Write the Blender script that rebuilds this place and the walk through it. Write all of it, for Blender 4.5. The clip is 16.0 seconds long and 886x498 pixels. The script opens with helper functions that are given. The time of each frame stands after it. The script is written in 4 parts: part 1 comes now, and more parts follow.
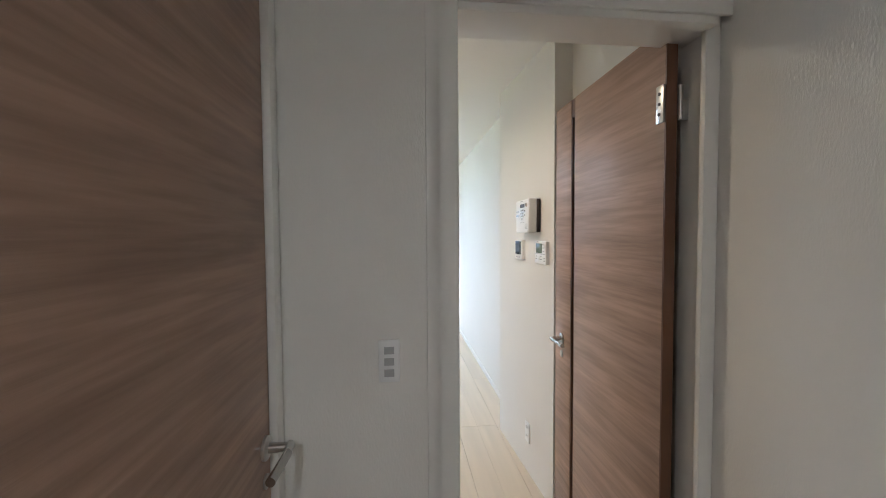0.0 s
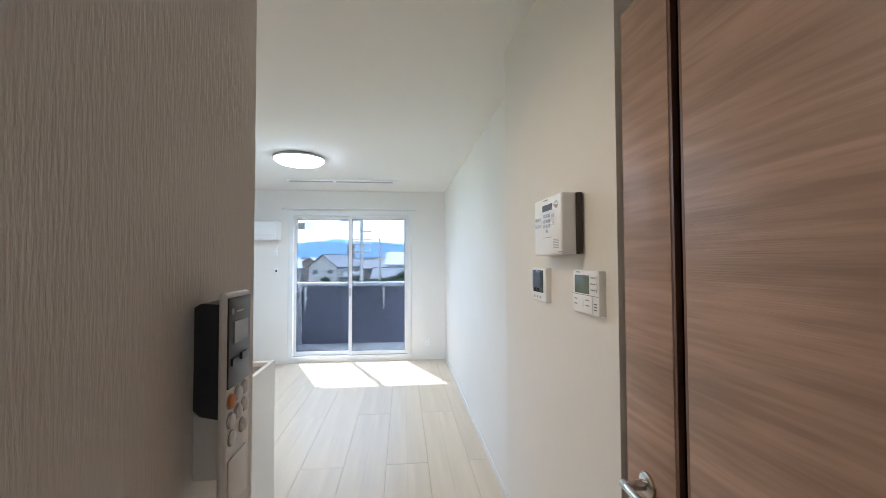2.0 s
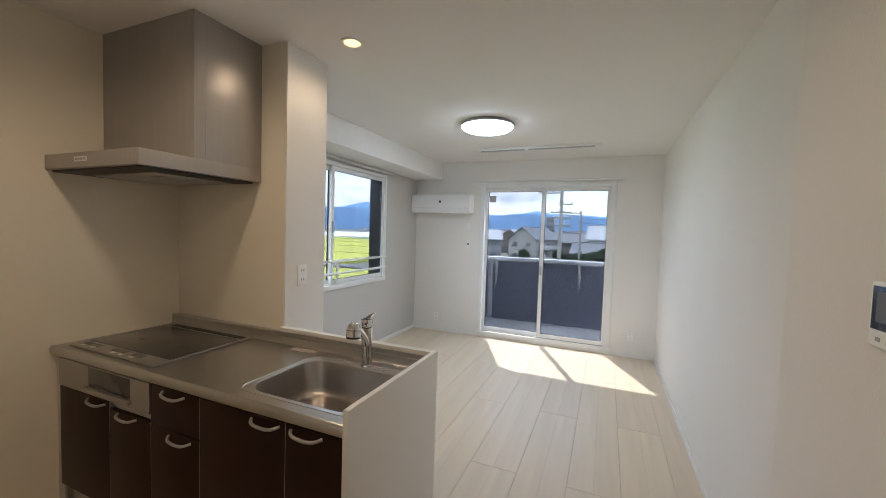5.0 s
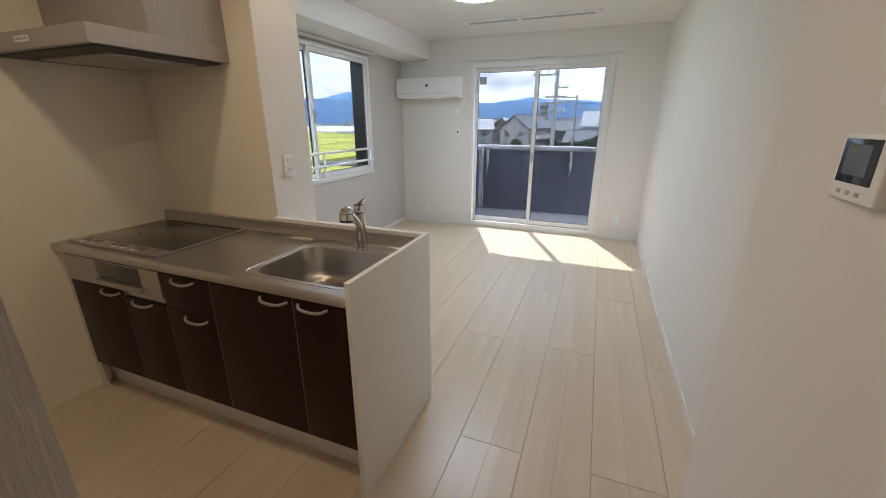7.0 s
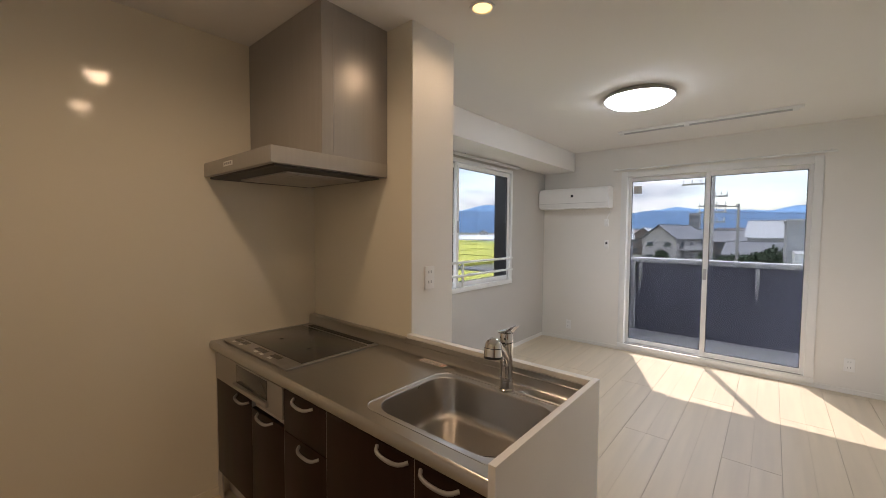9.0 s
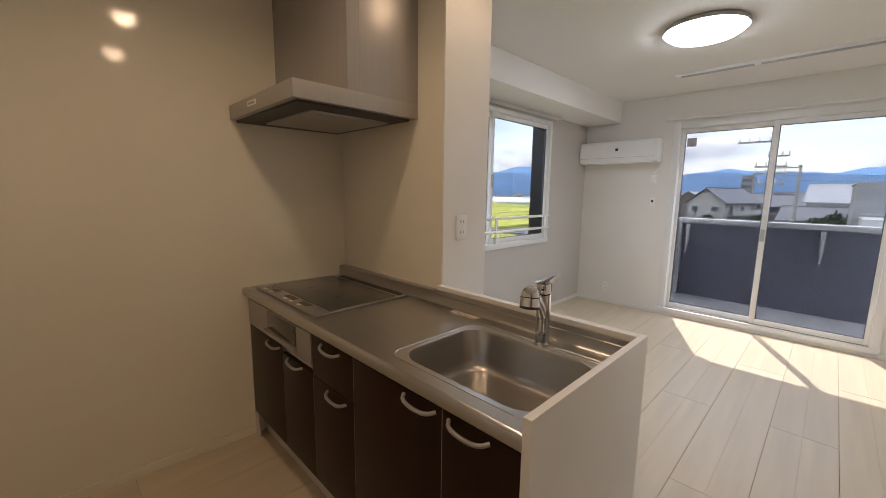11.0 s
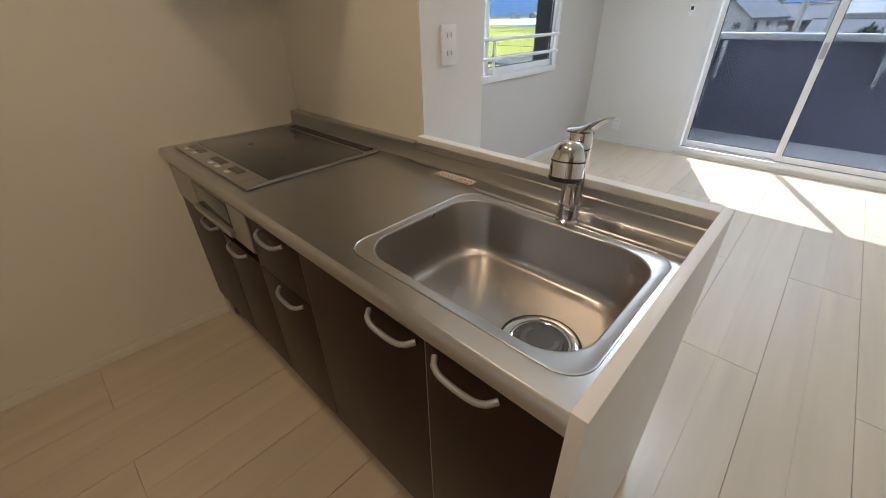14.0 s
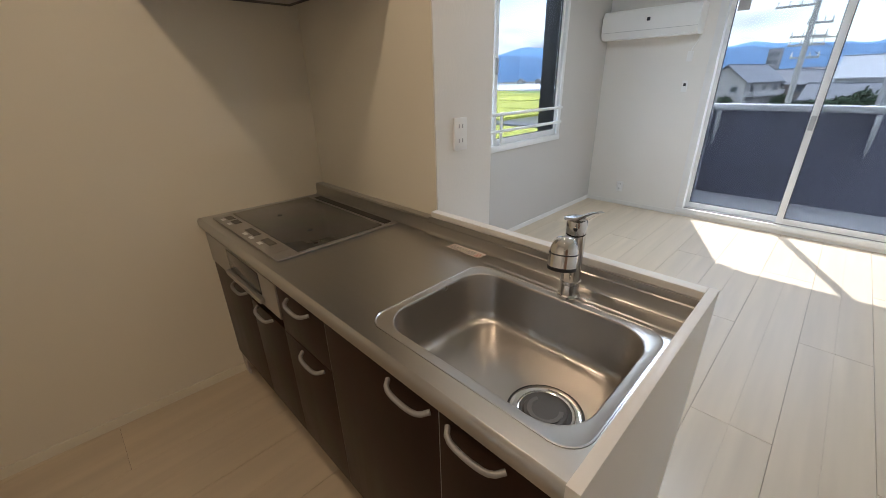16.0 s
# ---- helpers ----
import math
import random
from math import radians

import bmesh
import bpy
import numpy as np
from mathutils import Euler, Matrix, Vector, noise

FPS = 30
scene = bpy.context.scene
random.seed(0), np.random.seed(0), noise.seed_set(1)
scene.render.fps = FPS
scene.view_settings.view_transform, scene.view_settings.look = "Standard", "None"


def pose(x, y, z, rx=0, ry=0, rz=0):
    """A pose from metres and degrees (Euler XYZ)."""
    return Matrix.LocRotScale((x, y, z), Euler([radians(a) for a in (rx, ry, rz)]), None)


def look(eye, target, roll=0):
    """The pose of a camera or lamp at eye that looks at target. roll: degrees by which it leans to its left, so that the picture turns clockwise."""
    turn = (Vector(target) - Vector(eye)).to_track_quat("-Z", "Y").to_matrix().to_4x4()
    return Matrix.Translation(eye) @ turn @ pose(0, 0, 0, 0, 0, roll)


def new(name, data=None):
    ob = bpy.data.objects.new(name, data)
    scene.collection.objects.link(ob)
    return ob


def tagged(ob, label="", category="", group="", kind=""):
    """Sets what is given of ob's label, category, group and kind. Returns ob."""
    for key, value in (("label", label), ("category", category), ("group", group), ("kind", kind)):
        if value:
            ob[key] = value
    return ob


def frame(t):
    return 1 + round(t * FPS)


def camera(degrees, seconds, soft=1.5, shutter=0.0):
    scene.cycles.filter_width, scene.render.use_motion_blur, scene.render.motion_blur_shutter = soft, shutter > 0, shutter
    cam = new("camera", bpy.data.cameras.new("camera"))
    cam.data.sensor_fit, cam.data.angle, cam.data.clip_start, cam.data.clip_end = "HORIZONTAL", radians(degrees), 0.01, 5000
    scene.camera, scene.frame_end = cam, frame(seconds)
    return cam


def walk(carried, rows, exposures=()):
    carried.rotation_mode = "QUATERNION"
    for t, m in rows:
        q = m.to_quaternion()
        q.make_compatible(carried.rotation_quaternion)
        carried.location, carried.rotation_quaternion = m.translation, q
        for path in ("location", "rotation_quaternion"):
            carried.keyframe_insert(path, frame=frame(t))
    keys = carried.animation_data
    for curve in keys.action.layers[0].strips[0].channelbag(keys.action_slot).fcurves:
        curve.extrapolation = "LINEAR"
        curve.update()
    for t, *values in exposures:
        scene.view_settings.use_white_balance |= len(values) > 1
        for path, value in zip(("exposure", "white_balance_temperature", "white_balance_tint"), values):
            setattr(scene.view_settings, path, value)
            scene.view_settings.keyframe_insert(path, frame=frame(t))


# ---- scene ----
cam = camera(97.7, 16.0, 0.9)
# seconds, x, y, z, pitch, roll, yaw
ROWS = [
    (0, 0.516, 0.383, 1.452, -2.22, 0.36, -6.19),
    (0.5, 0.595, 0.669, 1.463, -1.97, 0.35, -7.93),
    (1, 0.671, 0.943, 1.451, 0.33, 0.18, -8.10),
    (1.5, 0.702, 1.150, 1.463, 0.91, 0.37, -9.17),
    (2, 0.746, 1.347, 1.441, 1.68, 0.17, -5.92),
    (2.5, 0.746, 1.489, 1.442, 1.86, 0.22, -0.07),
    (3, 0.745, 1.584, 1.439, 2.09, 0.16, 5.33),
    (3.5, 0.756, 1.723, 1.471, 2.16, -0.03, 9.90),
    (4, 0.765, 1.830, 1.496, 2.54, 0.06, 17.00),
    (4.2, 0.759, 1.841, 1.498, 2.74, -0.11, 20.09),
    (6.3, 0.819, 1.777, 1.434, -16.15, -0.25, 23.56),
    (6.5, 0.812, 1.779, 1.432, -17.30, -0.17, 22.74),
    (7, 0.799, 1.793, 1.433, -18.21, -0.03, 21.34),
    (7.5, 0.811, 1.801, 1.431, -18.40, 0.13, 21.12),
    (8, 0.785, 1.847, 1.416, -14.34, 0.01, 24.03),
    (8.5, 0.626, 1.997, 1.433, -6.91, -0.19, 31.85),
    (9, 0.534, 2.061, 1.443, -2.75, -0.37, 40.39),
    (9.2, 0.514, 2.068, 1.453, -1.69, -0.53, 43.54),
    (11.3, 0.455, 2.163, 1.339, -11.97, -0.11, 45.29),
    (11.5, 0.448, 2.174, 1.322, -16.47, 0.11, 44.75),
    (12, 0.444, 2.167, 1.317, -25.58, 0.42, 44.34),
    (12.5, 0.434, 2.148, 1.326, -28.30, 0.22, 43.67),
    (13, 0.385, 2.200, 1.307, -28.96, 0.81, 43.22),
    (13.5, 0.275, 2.354, 1.298, -29.80, 1.10, 43.27),
    (14, 0.163, 2.482, 1.286, -31.20, 0.96, 43.41),
    (14.5, 0.137, 2.524, 1.289, -33.30, 1.37, 44.09),
    (15, 0.154, 2.500, 1.337, -33.74, 1.34, 44.36),
    (15.5, 0.178, 2.472, 1.367, -31.48, 1.37, 44.56),
    (16, 0.204, 2.432, 1.383, -23.45, 1.25, 44.90),
]
EXPOSURES = [(0.0, 2.62, 5400, 8), (0.5, 2.92, 5350, 7), (1.0, 2.95, 5300, 7), (2.0, 2.25, 5450, 9), (3.0, 1.85, 6050, 14), (4.0, 1.6, 6050, 12), (8.0, 1.55, 6350, 15), (9.0, 1.4, 6700, 17), (12.5, 1.58, 6500, 17), (14.0, 1.74, 5950, 12), (16.0, 1.7, 5950, 12)]
walk(cam, [(t, pose(x, y, z, 90 + pitch, roll, yaw)) for t, x, y, z, pitch, roll, yaw in ROWS], EXPOSURES)

# ---- daylight ----
SUN_EL, SUN_X, SUN_Y = 56.0, -0.402, 0.916
world = bpy.data.worlds.new("sky")
scene.world = world
world.use_nodes = True
wn, wl = world.node_tree.nodes, world.node_tree.links
wn.clear()
w_out = wn.new("ShaderNodeOutputWorld")
w_bg = wn.new("ShaderNodeBackground")
w_sky = wn.new("ShaderNodeTexSky")
w_sky.sky_type = "NISHITA"
w_sky.sun_disc = False
w_sky.sun_elevation = radians(SUN_EL)
w_sky.sun_rotation = math.atan2(SUN_X, SUN_Y)
w_co = wn.new("ShaderNodeTexCoord")
w_map = wn.new("ShaderNodeMapping")
w_map.inputs["Scale"].default_value = (1.0, 1.0, 3.2)
w_noise = wn.new("ShaderNodeTexNoise")
w_noise.inputs["Scale"].default_value = 2.6
w_noise.inputs["Detail"].default_value = 7.0
w_noise.inputs["Roughness"].default_value = 0.58
w_ramp = wn.new("ShaderNodeValToRGB")
w_ramp.color_ramp.elements[0].position = 0.36
w_ramp.color_ramp.elements[1].position = 0.56
w_mix = wn.new("ShaderNodeMix")
w_mix.data_type = "RGBA"
w_n2 = wn.new("ShaderNodeTexNoise")
w_n2.inputs["Scale"].default_value = 6.0
w_n2.inputs["Detail"].default_value = 6.0
w_tone = wn.new("ShaderNodeMix")
w_tone.data_type = "RGBA"
w_tone.inputs[6].default_value = (3.0, 3.5, 4.2, 1)
w_tone.inputs[7].default_value = (6.4, 6.6, 6.9, 1)
w_r2 = wn.new("ShaderNodeMapRange")
w_r2.inputs["From Min"].default_value, w_r2.inputs["From Max"].default_value = 0.36, 0.62
wl.new(w_map.outputs["Vector"], w_n2.inputs["Vector"])
wl.new(w_n2.outputs["Fac"], w_r2.inputs["Value"])
wl.new(w_r2.outputs["Result"], w_tone.inputs[0])
# clouds brighten towards the zenith, as under any overcast sky
w_sep = wn.new("ShaderNodeSeparateXYZ")
w_grad = wn.new("ShaderNodeMapRange")
w_grad.inputs["From Min"].default_value, w_grad.inputs["From Max"].default_value = 0.0, 1.0
w_grad.inputs["To Min"].default_value, w_grad.inputs["To Max"].default_value = 0.85, 2.55
w_lift = wn.new("ShaderNodeVectorMath")
w_lift.operation = "SCALE"
wl.new(w_co.outputs["Generated"], w_sep.inputs["Vector"])
wl.new(w_sep.outputs["Z"], w_grad.inputs["Value"])
wl.new(w_tone.outputs[2], w_lift.inputs[0])
wl.new(w_grad.outputs["Result"], w_lift.inputs["Scale"])
wl.new(w_lift.outputs["Vector"], w_mix.inputs[7])
wl.new(w_co.outputs["Generated"], w_map.inputs["Vector"])
wl.new(w_map.outputs["Vector"], w_noise.inputs["Vector"])
wl.new(w_noise.outputs["Fac"], w_ramp.inputs["Fac"])
wl.new(w_ramp.outputs["Color"], w_mix.inputs[0])
wl.new(w_sky.outputs["Color"], w_mix.inputs[6])
wl.new(w_mix.outputs[2], w_bg.inputs["Color"])
w_bg.inputs["Strength"].default_value = 0.62
wl.new(w_bg.outputs["Background"], w_out.inputs["Surface"])

sun_data = bpy.data.lights.new("sun", "SUN")
sun_data.energy, sun_data.angle, sun_data.color = 1.8, radians(0.53), (1.0, 0.95, 0.88)
sun_ob = new("sun", sun_data)
_h = math.cos(radians(SUN_EL))
sun_ob.matrix_world = look((0, 0, 30), (-SUN_X * _h, -SUN_Y * _h, 30 - math.sin(radians(SUN_EL))))


# ---- materials ----
def shade(name, color, rough=0.5, metal=0.0, var=0.08, scale=(6, 6, 6), bump=0.0, bump_scale=(200, 200, 200), spread=0.08,
          coat=0.0, spec=0.5, emit=None, power=0.0, random_tone=0.0, detail=5.0, second=0.0):
    """A surface with tone that varies at two scales, uneven gloss and fine relief."""
    m = bpy.data.materials.new(name)
    m.use_nodes = True
    n, l = m.node_tree.nodes, m.node_tree.links
    b = n["Principled BSDF"]
    b.inputs["Metallic"].default_value = metal
    b.inputs["Coat Weight"].default_value = coat
    b.inputs["Specular IOR Level"].default_value = spec
    b.inputs["Coat Roughness"].default_value = 0.08
    co = n.new("ShaderNodeTexCoord")
    def tex(sc, det):
        mp, t = n.new("ShaderNodeMapping"), n.new("ShaderNodeTexNoise")
        mp.inputs["Scale"].default_value = sc
        t.inputs["Scale"].default_value, t.inputs["Detail"].default_value = 1.0, det
        l.new(co.outputs["Object"], mp.inputs["Vector"])
        l.new(mp.outputs["Vector"], t.inputs["Vector"])
        return t
    t1 = tex(scale, detail)
    ramp = n.new("ShaderNodeValToRGB")
    e = ramp.color_ramp.elements
    e[0].position, e[1].position = 0.3, 0.7
    e[0].color = (*[c * (1 - var) for c in color], 1)
    e[1].color = (*[min(1, c * (1 + var)) for c in color], 1)
    l.new(t1.outputs["Fac"], ramp.inputs["Fac"])
    last = ramp.outputs["Color"]
    if second:
        t2 = tex(tuple(s * 7.3 for s in scale), 3.0)
        mx = n.new("ShaderNodeMix")
        mx.data_type, mx.blend_type = "RGBA", "MULTIPLY"
        mx.inputs[0].default_value = second
        r2 = n.new("ShaderNodeValToRGB")
        r2.color_ramp.elements[0].position, r2.color_ramp.elements[1].position = 0.35, 0.62
        l.new(t2.outputs["Fac"], r2.inputs["Fac"])
        l.new(last, mx.inputs[6])
        l.new(r2.outputs["Color"], mx.inputs[7])
        last = mx.outputs[2]
    if random_tone:
        info, hsv, mr = n.new("ShaderNodeObjectInfo"), n.new("ShaderNodeHueSaturation"), n.new("ShaderNodeMapRange")
        mr.inputs["To Min"].default_value, mr.inputs["To Max"].default_value = 1 - random_tone, 1 + random_tone
        l.new(info.outputs["Random"], mr.inputs["Value"])
        l.new(mr.outputs["Result"], hsv.inputs["Value"])
        l.new(last, hsv.inputs["Color"])
        last = hsv.outputs["Color"]
    l.new(last, b.inputs["Base Color"])
    rr = n.new("ShaderNodeMapRange")
    rr.inputs["To Min"].default_value, rr.inputs["To Max"].default_value = max(0.02, rough - spread), min(1, rough + spread)
    l.new(t1.outputs["Fac"], rr.inputs["Value"])
    l.new(rr.outputs["Result"], b.inputs["Roughness"])
    if bump:
        t3 = tex(bump_scale, 3.0)
        bp = n.new("ShaderNodeBump")
        bp.inputs["Strength"].default_value, bp.inputs["Distance"].default_value = bump, 0.002
        l.new(t3.outputs["Fac"], bp.inputs["Height"])
        l.new(bp.outputs["Normal"], b.inputs["Normal"])
    if emit:
        b.inputs["Emission Color"].default_value = (*emit, 1)
        b.inputs["Emission Strength"].default_value = power
    return m


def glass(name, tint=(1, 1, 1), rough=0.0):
    """See-through glass: light passes straight through, darkened by the tint, and the surface mirrors a little."""
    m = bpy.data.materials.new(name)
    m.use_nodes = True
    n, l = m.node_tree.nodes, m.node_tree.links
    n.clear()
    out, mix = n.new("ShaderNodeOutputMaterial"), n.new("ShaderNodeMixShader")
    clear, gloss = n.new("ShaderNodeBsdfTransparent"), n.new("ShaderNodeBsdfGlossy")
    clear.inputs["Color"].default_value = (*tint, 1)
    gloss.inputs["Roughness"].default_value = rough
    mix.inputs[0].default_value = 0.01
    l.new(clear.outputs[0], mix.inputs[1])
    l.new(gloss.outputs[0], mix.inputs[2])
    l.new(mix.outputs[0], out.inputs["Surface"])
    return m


RIBBED = shade("ribbed_wallpaper", (0.80, 0.775, 0.73), 0.75, var=0.02, scale=(1.2, 1.2, 1.2), bump=0.42, bump_scale=(330, 330, 40))
PAPER = shade("wallpaper", (0.80, 0.775, 0.73), 0.75, var=0.02, scale=(1.2, 1.2, 1.2), bump=0.32, bump_scale=(240, 240, 80))
ACCENT = shade("greige_wallpaper", (0.56, 0.535, 0.50), 0.75, var=0.02, scale=(1.2, 1.2, 1.2), bump=0.65, bump_scale=(240, 240, 80))
CEIL = shade("ceiling_paper", (0.82, 0.80, 0.765), 0.85, var=0.015, scale=(1, 1, 1), bump=0.3, bump_scale=(180, 180, 180))
PANEL = shade("kitchen_wall_panel", (0.82, 0.77, 0.645), 0.08, var=0.02, scale=(0.8, 0.8, 0.8), spread=0.02, bump=0.03, bump_scale=(9, 9, 9))
TRIM = shade("white_trim", (0.80, 0.78, 0.74), 0.4, var=0.02, scale=(3, 3, 3))
BOARD = shade("pale_floor_board", (0.64, 0.535, 0.395), 0.35, var=0.07, scale=(13, 0.8, 13), spread=0.03, detail=2.5, random_tone=0.035, spec=0.9)
JOINT = shade("floor_joint", (0.36, 0.27, 0.20), 0.7)
WOOD = shade("brown_wood", (0.41, 0.275, 0.205), 0.38, var=0.24, scale=(4, 0.6, 10), second=0.22, bump=0.22, bump_scale=(60, 5, 420), detail=7.0, spec=0.2)
WOOD_EDGE = shade("dark_wood_edge", (0.14, 0.065, 0.035), 0.4, var=0.2, scale=(10, 10, 3))
CAB = shade("dark_brown_gloss", (0.026, 0.0105, 0.007), 0.32, var=0.12, scale=(30, 30, 2.5), coat=0.0, spec=0.15, spread=0.05)
CARCASS = shade("cabinet_side", (0.66, 0.63, 0.58), 0.45, var=0.03)
STEEL = shade("brushed_steel", (0.54, 0.53, 0.515), 0.30, 1.0, var=0.012, scale=(2, 60, 60), spread=0.012, bump=0.025, bump_scale=(8, 500, 500))
HOODSTEEL = shade("hood_steel", (0.42, 0.40, 0.38), 0.36, 0.45, var=0.03, scale=(60, 60, 2), spread=0.04)
# same steel as the worktop, with the bowl's shade put into a darker base
BOWL = shade("shaded_bowl_steel", (0.50, 0.48, 0.455), 0.29, 1.0, var=0.06, scale=(3, 3, 3), spread=0.05, bump=0.04, bump_scale=(300, 300, 20))
CHROME = shade("chrome", (0.72, 0.72, 0.72), 0.09, 1.0, var=0.02, spread=0.03)
SATIN = shade("satin_nickel", (0.55, 0.54, 0.52), 0.28, 1.0, var=0.03)
ALU = shade("silver_handle", (0.37, 0.36, 0.35), 0.42, 0.4, var=0.03)
SASH = shade("white_sash", (0.78, 0.78, 0.765), 0.35, var=0.02)
PLASTIC = shade("white_plastic", (0.86, 0.855, 0.84), 0.38, var=0.015)
GREYPL = shade("grey_plastic", (0.42, 0.42, 0.42), 0.4, var=0.03)
DARK = shade("dark_plastic", (0.025, 0.025, 0.03), 0.35, var=0.1)
NAVY = shade("dark_blue_plastic", (0.035, 0.04, 0.055), 0.35, var=0.08)
BROWNPL = shade("dark_brown_plastic", (0.045, 0.030, 0.025), 0.4, var=0.1)
ORANGE = shade("orange_button", (0.75, 0.28, 0.08), 0.4, var=0.05)
LCD = shade("lcd_green", (0.15, 0.18, 0.13), 0.15, var=0.04)
LCDGREY = shade("lcd_grey", (0.40, 0.43, 0.42), 0.15, var=0.04)
SCREEN = shade("black_screen", (0.03, 0.035, 0.04), 0.08, var=0.1)
GREYSCREEN = shade("grey_screen", (0.11, 0.12, 0.13), 0.08, var=0.1)
HOB = shade("hob_glass", (0.050, 0.047, 0.044), 0.20, var=0.1, coat=0.3)
HOBTOP = shade("hob_frame", (0.42, 0.40, 0.38), 0.33, 0.8, var=0.03)
MESH = shade("vent_mesh", (0.04, 0.038, 0.035), 0.5, var=0.3, scale=(300, 300, 300))
FIN = shade("drain_fin", (0.14, 0.14, 0.14), 0.45, var=0.1)
RUBBER = shade("drain_rubber", (0.09, 0.09, 0.09), 0.5, var=0.15)
PAPERLABEL = shade("paper_label", (0.74, 0.66, 0.61), 0.6, var=0.04)
PRINT = shade("print_grey", (0.30, 0.29, 0.28), 0.6)
REDPRINT = shade("print_red", (0.55, 0.16, 0.12), 0.6)
LAMP = shade("lamp_diffuser", (0.9, 0.93, 0.97), 0.4, emit=(0.80, 0.91, 1.0), power=12.0)
WARM = shade("warm_lamp", (1.0, 0.85, 0.6), 0.4, emit=(1.0, 0.62, 0.22), power=0.85)
# tint added to darken the outdoor view; shadowless panes still admit full daylight
GLASS = glass("view_dimming_glass", (0.31, 0.316, 0.32), 0.0)
WALLGREY = shade("balcony_panel", (0.20, 0.205, 0.26), 0.6, var=0.10, scale=(2, 2, 0.6))
CONCRETE = shade("balcony_floor", (0.46, 0.46, 0.47), 0.8, var=0.12, scale=(8, 8, 8), bump=0.2)
EXTWALL = shade("outer_wall", (0.42, 0.42, 0.42), 0.8, var=0.06)


# ---- mesh helpers ----
ORIGIN = {}


def box(x0, x1, y0, y1, z0, z1, bevel=0.0, seg=2, bm=None):
    bm2 = bmesh.new()
    r = bmesh.ops.create_cube(bm2, size=1.0)
    for v in bm2.verts:
        v.co = Vector((x0 + (v.co.x + 0.5) * (x1 - x0), y0 + (v.co.y + 0.5) * (y1 - y0), z0 + (v.co.z + 0.5) * (z1 - z0)))
    if bevel:
        bmesh.ops.bevel(bm2, geom=list(bm2.edges), offset=bevel, segments=seg, profile=0.6, affect="EDGES", clamp_overlap=True)
    if bm is None:
        return bm2
    me = bpy.data.meshes.new("tmp")
    bm2.to_mesh(me)
    bm2.free()
    bm.from_mesh(me)
    bpy.data.meshes.remove(me)
    return bm


def loft(loops, cap0=True, cap1=True):
    """Skin a list of closed loops that have equal counts."""
    bm = bmesh.new()
    rings = [[bm.verts.new(p) for p in lp] for lp in loops]
    n = len(rings[0])
    for a, b in zip(rings, rings[1:]):
        for i in range(n):
            bm.faces.new((a[i], a[(i + 1) % n], b[(i + 1) % n], b[i]))
    if cap0:
        bm.faces.new(rings[0][::-1])
    if cap1:
        bm.faces.new(rings[-1])
    bmesh.ops.recalc_face_normals(bm, faces=bm.faces[:])
    return bm


def circle(c, axis, r, n=24):
    a = Vector(axis).normalized()
    u = a.orthogonal().normalized()
    w = a.cross(u)
    return [Vector(c) + r * (math.cos(2 * math.pi * i / n) * u + math.sin(2 * math.pi * i / n) * w) for i in range(n)]


def rod(p0, p1, r0, r1=None, n=20):
    r1 = r0 if r1 is None else r1
    d = Vector(p1) - Vector(p0)
    return loft([circle(p0, d, r0, n), circle(p1, d, r1, n)])


def turned(p0, axis, profile, n=28):
    """A turned shape: profile of (distance along the axis, radius)."""
    a = Vector(axis).normalized()
    return loft([circle(Vector(p0) + a * d, a, max(r, 1e-4), n) for d, r in profile])


def tube(points, r, n=12):
    pts = [Vector(p) for p in points]
    loops, u = [], None
    for i, p in enumerate(pts):
        d = (pts[min(i + 1, len(pts) - 1)] - pts[max(i - 1, 0)]).normalized()
        u = d.orthogonal().normalized() if u is None else (u - d * u.dot(d)).normalized()
        w = d.cross(u)
        loops.append([p + r * (math.cos(2 * math.pi * k / n) * u + math.sin(2 * math.pi * k / n) * w) for k in range(n)])
    return loft(loops)


def rrect(x0, x1, y0, y1, r, z, k=8):
    pts = []
    for cx, cy, a0 in ((x1 - r, y1 - r, 0), (x0 + r, y1 - r, 90), (x0 + r, y0 + r, 180), (x1 - r, y0 + r, 270)):
        for i in range(k + 1):
            a = radians(a0 + 90 * i / k)
            pts.append((cx + r * math.cos(a), cy + r * math.sin(a), z))
    return pts


def link(name, bm, material, smooth=False):
    me = bpy.data.meshes.new(name)
    bm.to_mesh(me)
    bm.free()
    if material:
        me.materials.append(material)
    ob = new(name, me)
    if smooth:
        me.polygons.foreach_set("use_smooth", [True] * len(me.polygons))
        me.set_sharp_from_angle(angle=radians(38))
    return ob


def part(name, bm, material, parent, label="", smooth=True):
    """One mesh under a thing or a part; its points are given in the world."""
    o = ORIGIN.get(parent, Vector())
    bmesh.ops.translate(bm, verts=bm.verts, vec=-o)
    ob = link(name, bm, material, smooth)
    ob.parent = parent
    ORIGIN[ob] = o
    return tagged(ob, label) if label else ob


def thing(name, base, label, category, group="", kind=""):
    e = new(name)
    e.empty_display_size = 0.1
    e.location = base
    ORIGIN[e] = Vector(base)
    return tagged(e, label, category, group, kind)


def solid(name, bm, material, label, category="", kind="structure", smooth=False):
    return tagged(link(name, bm, material, smooth), label, category, "", kind)


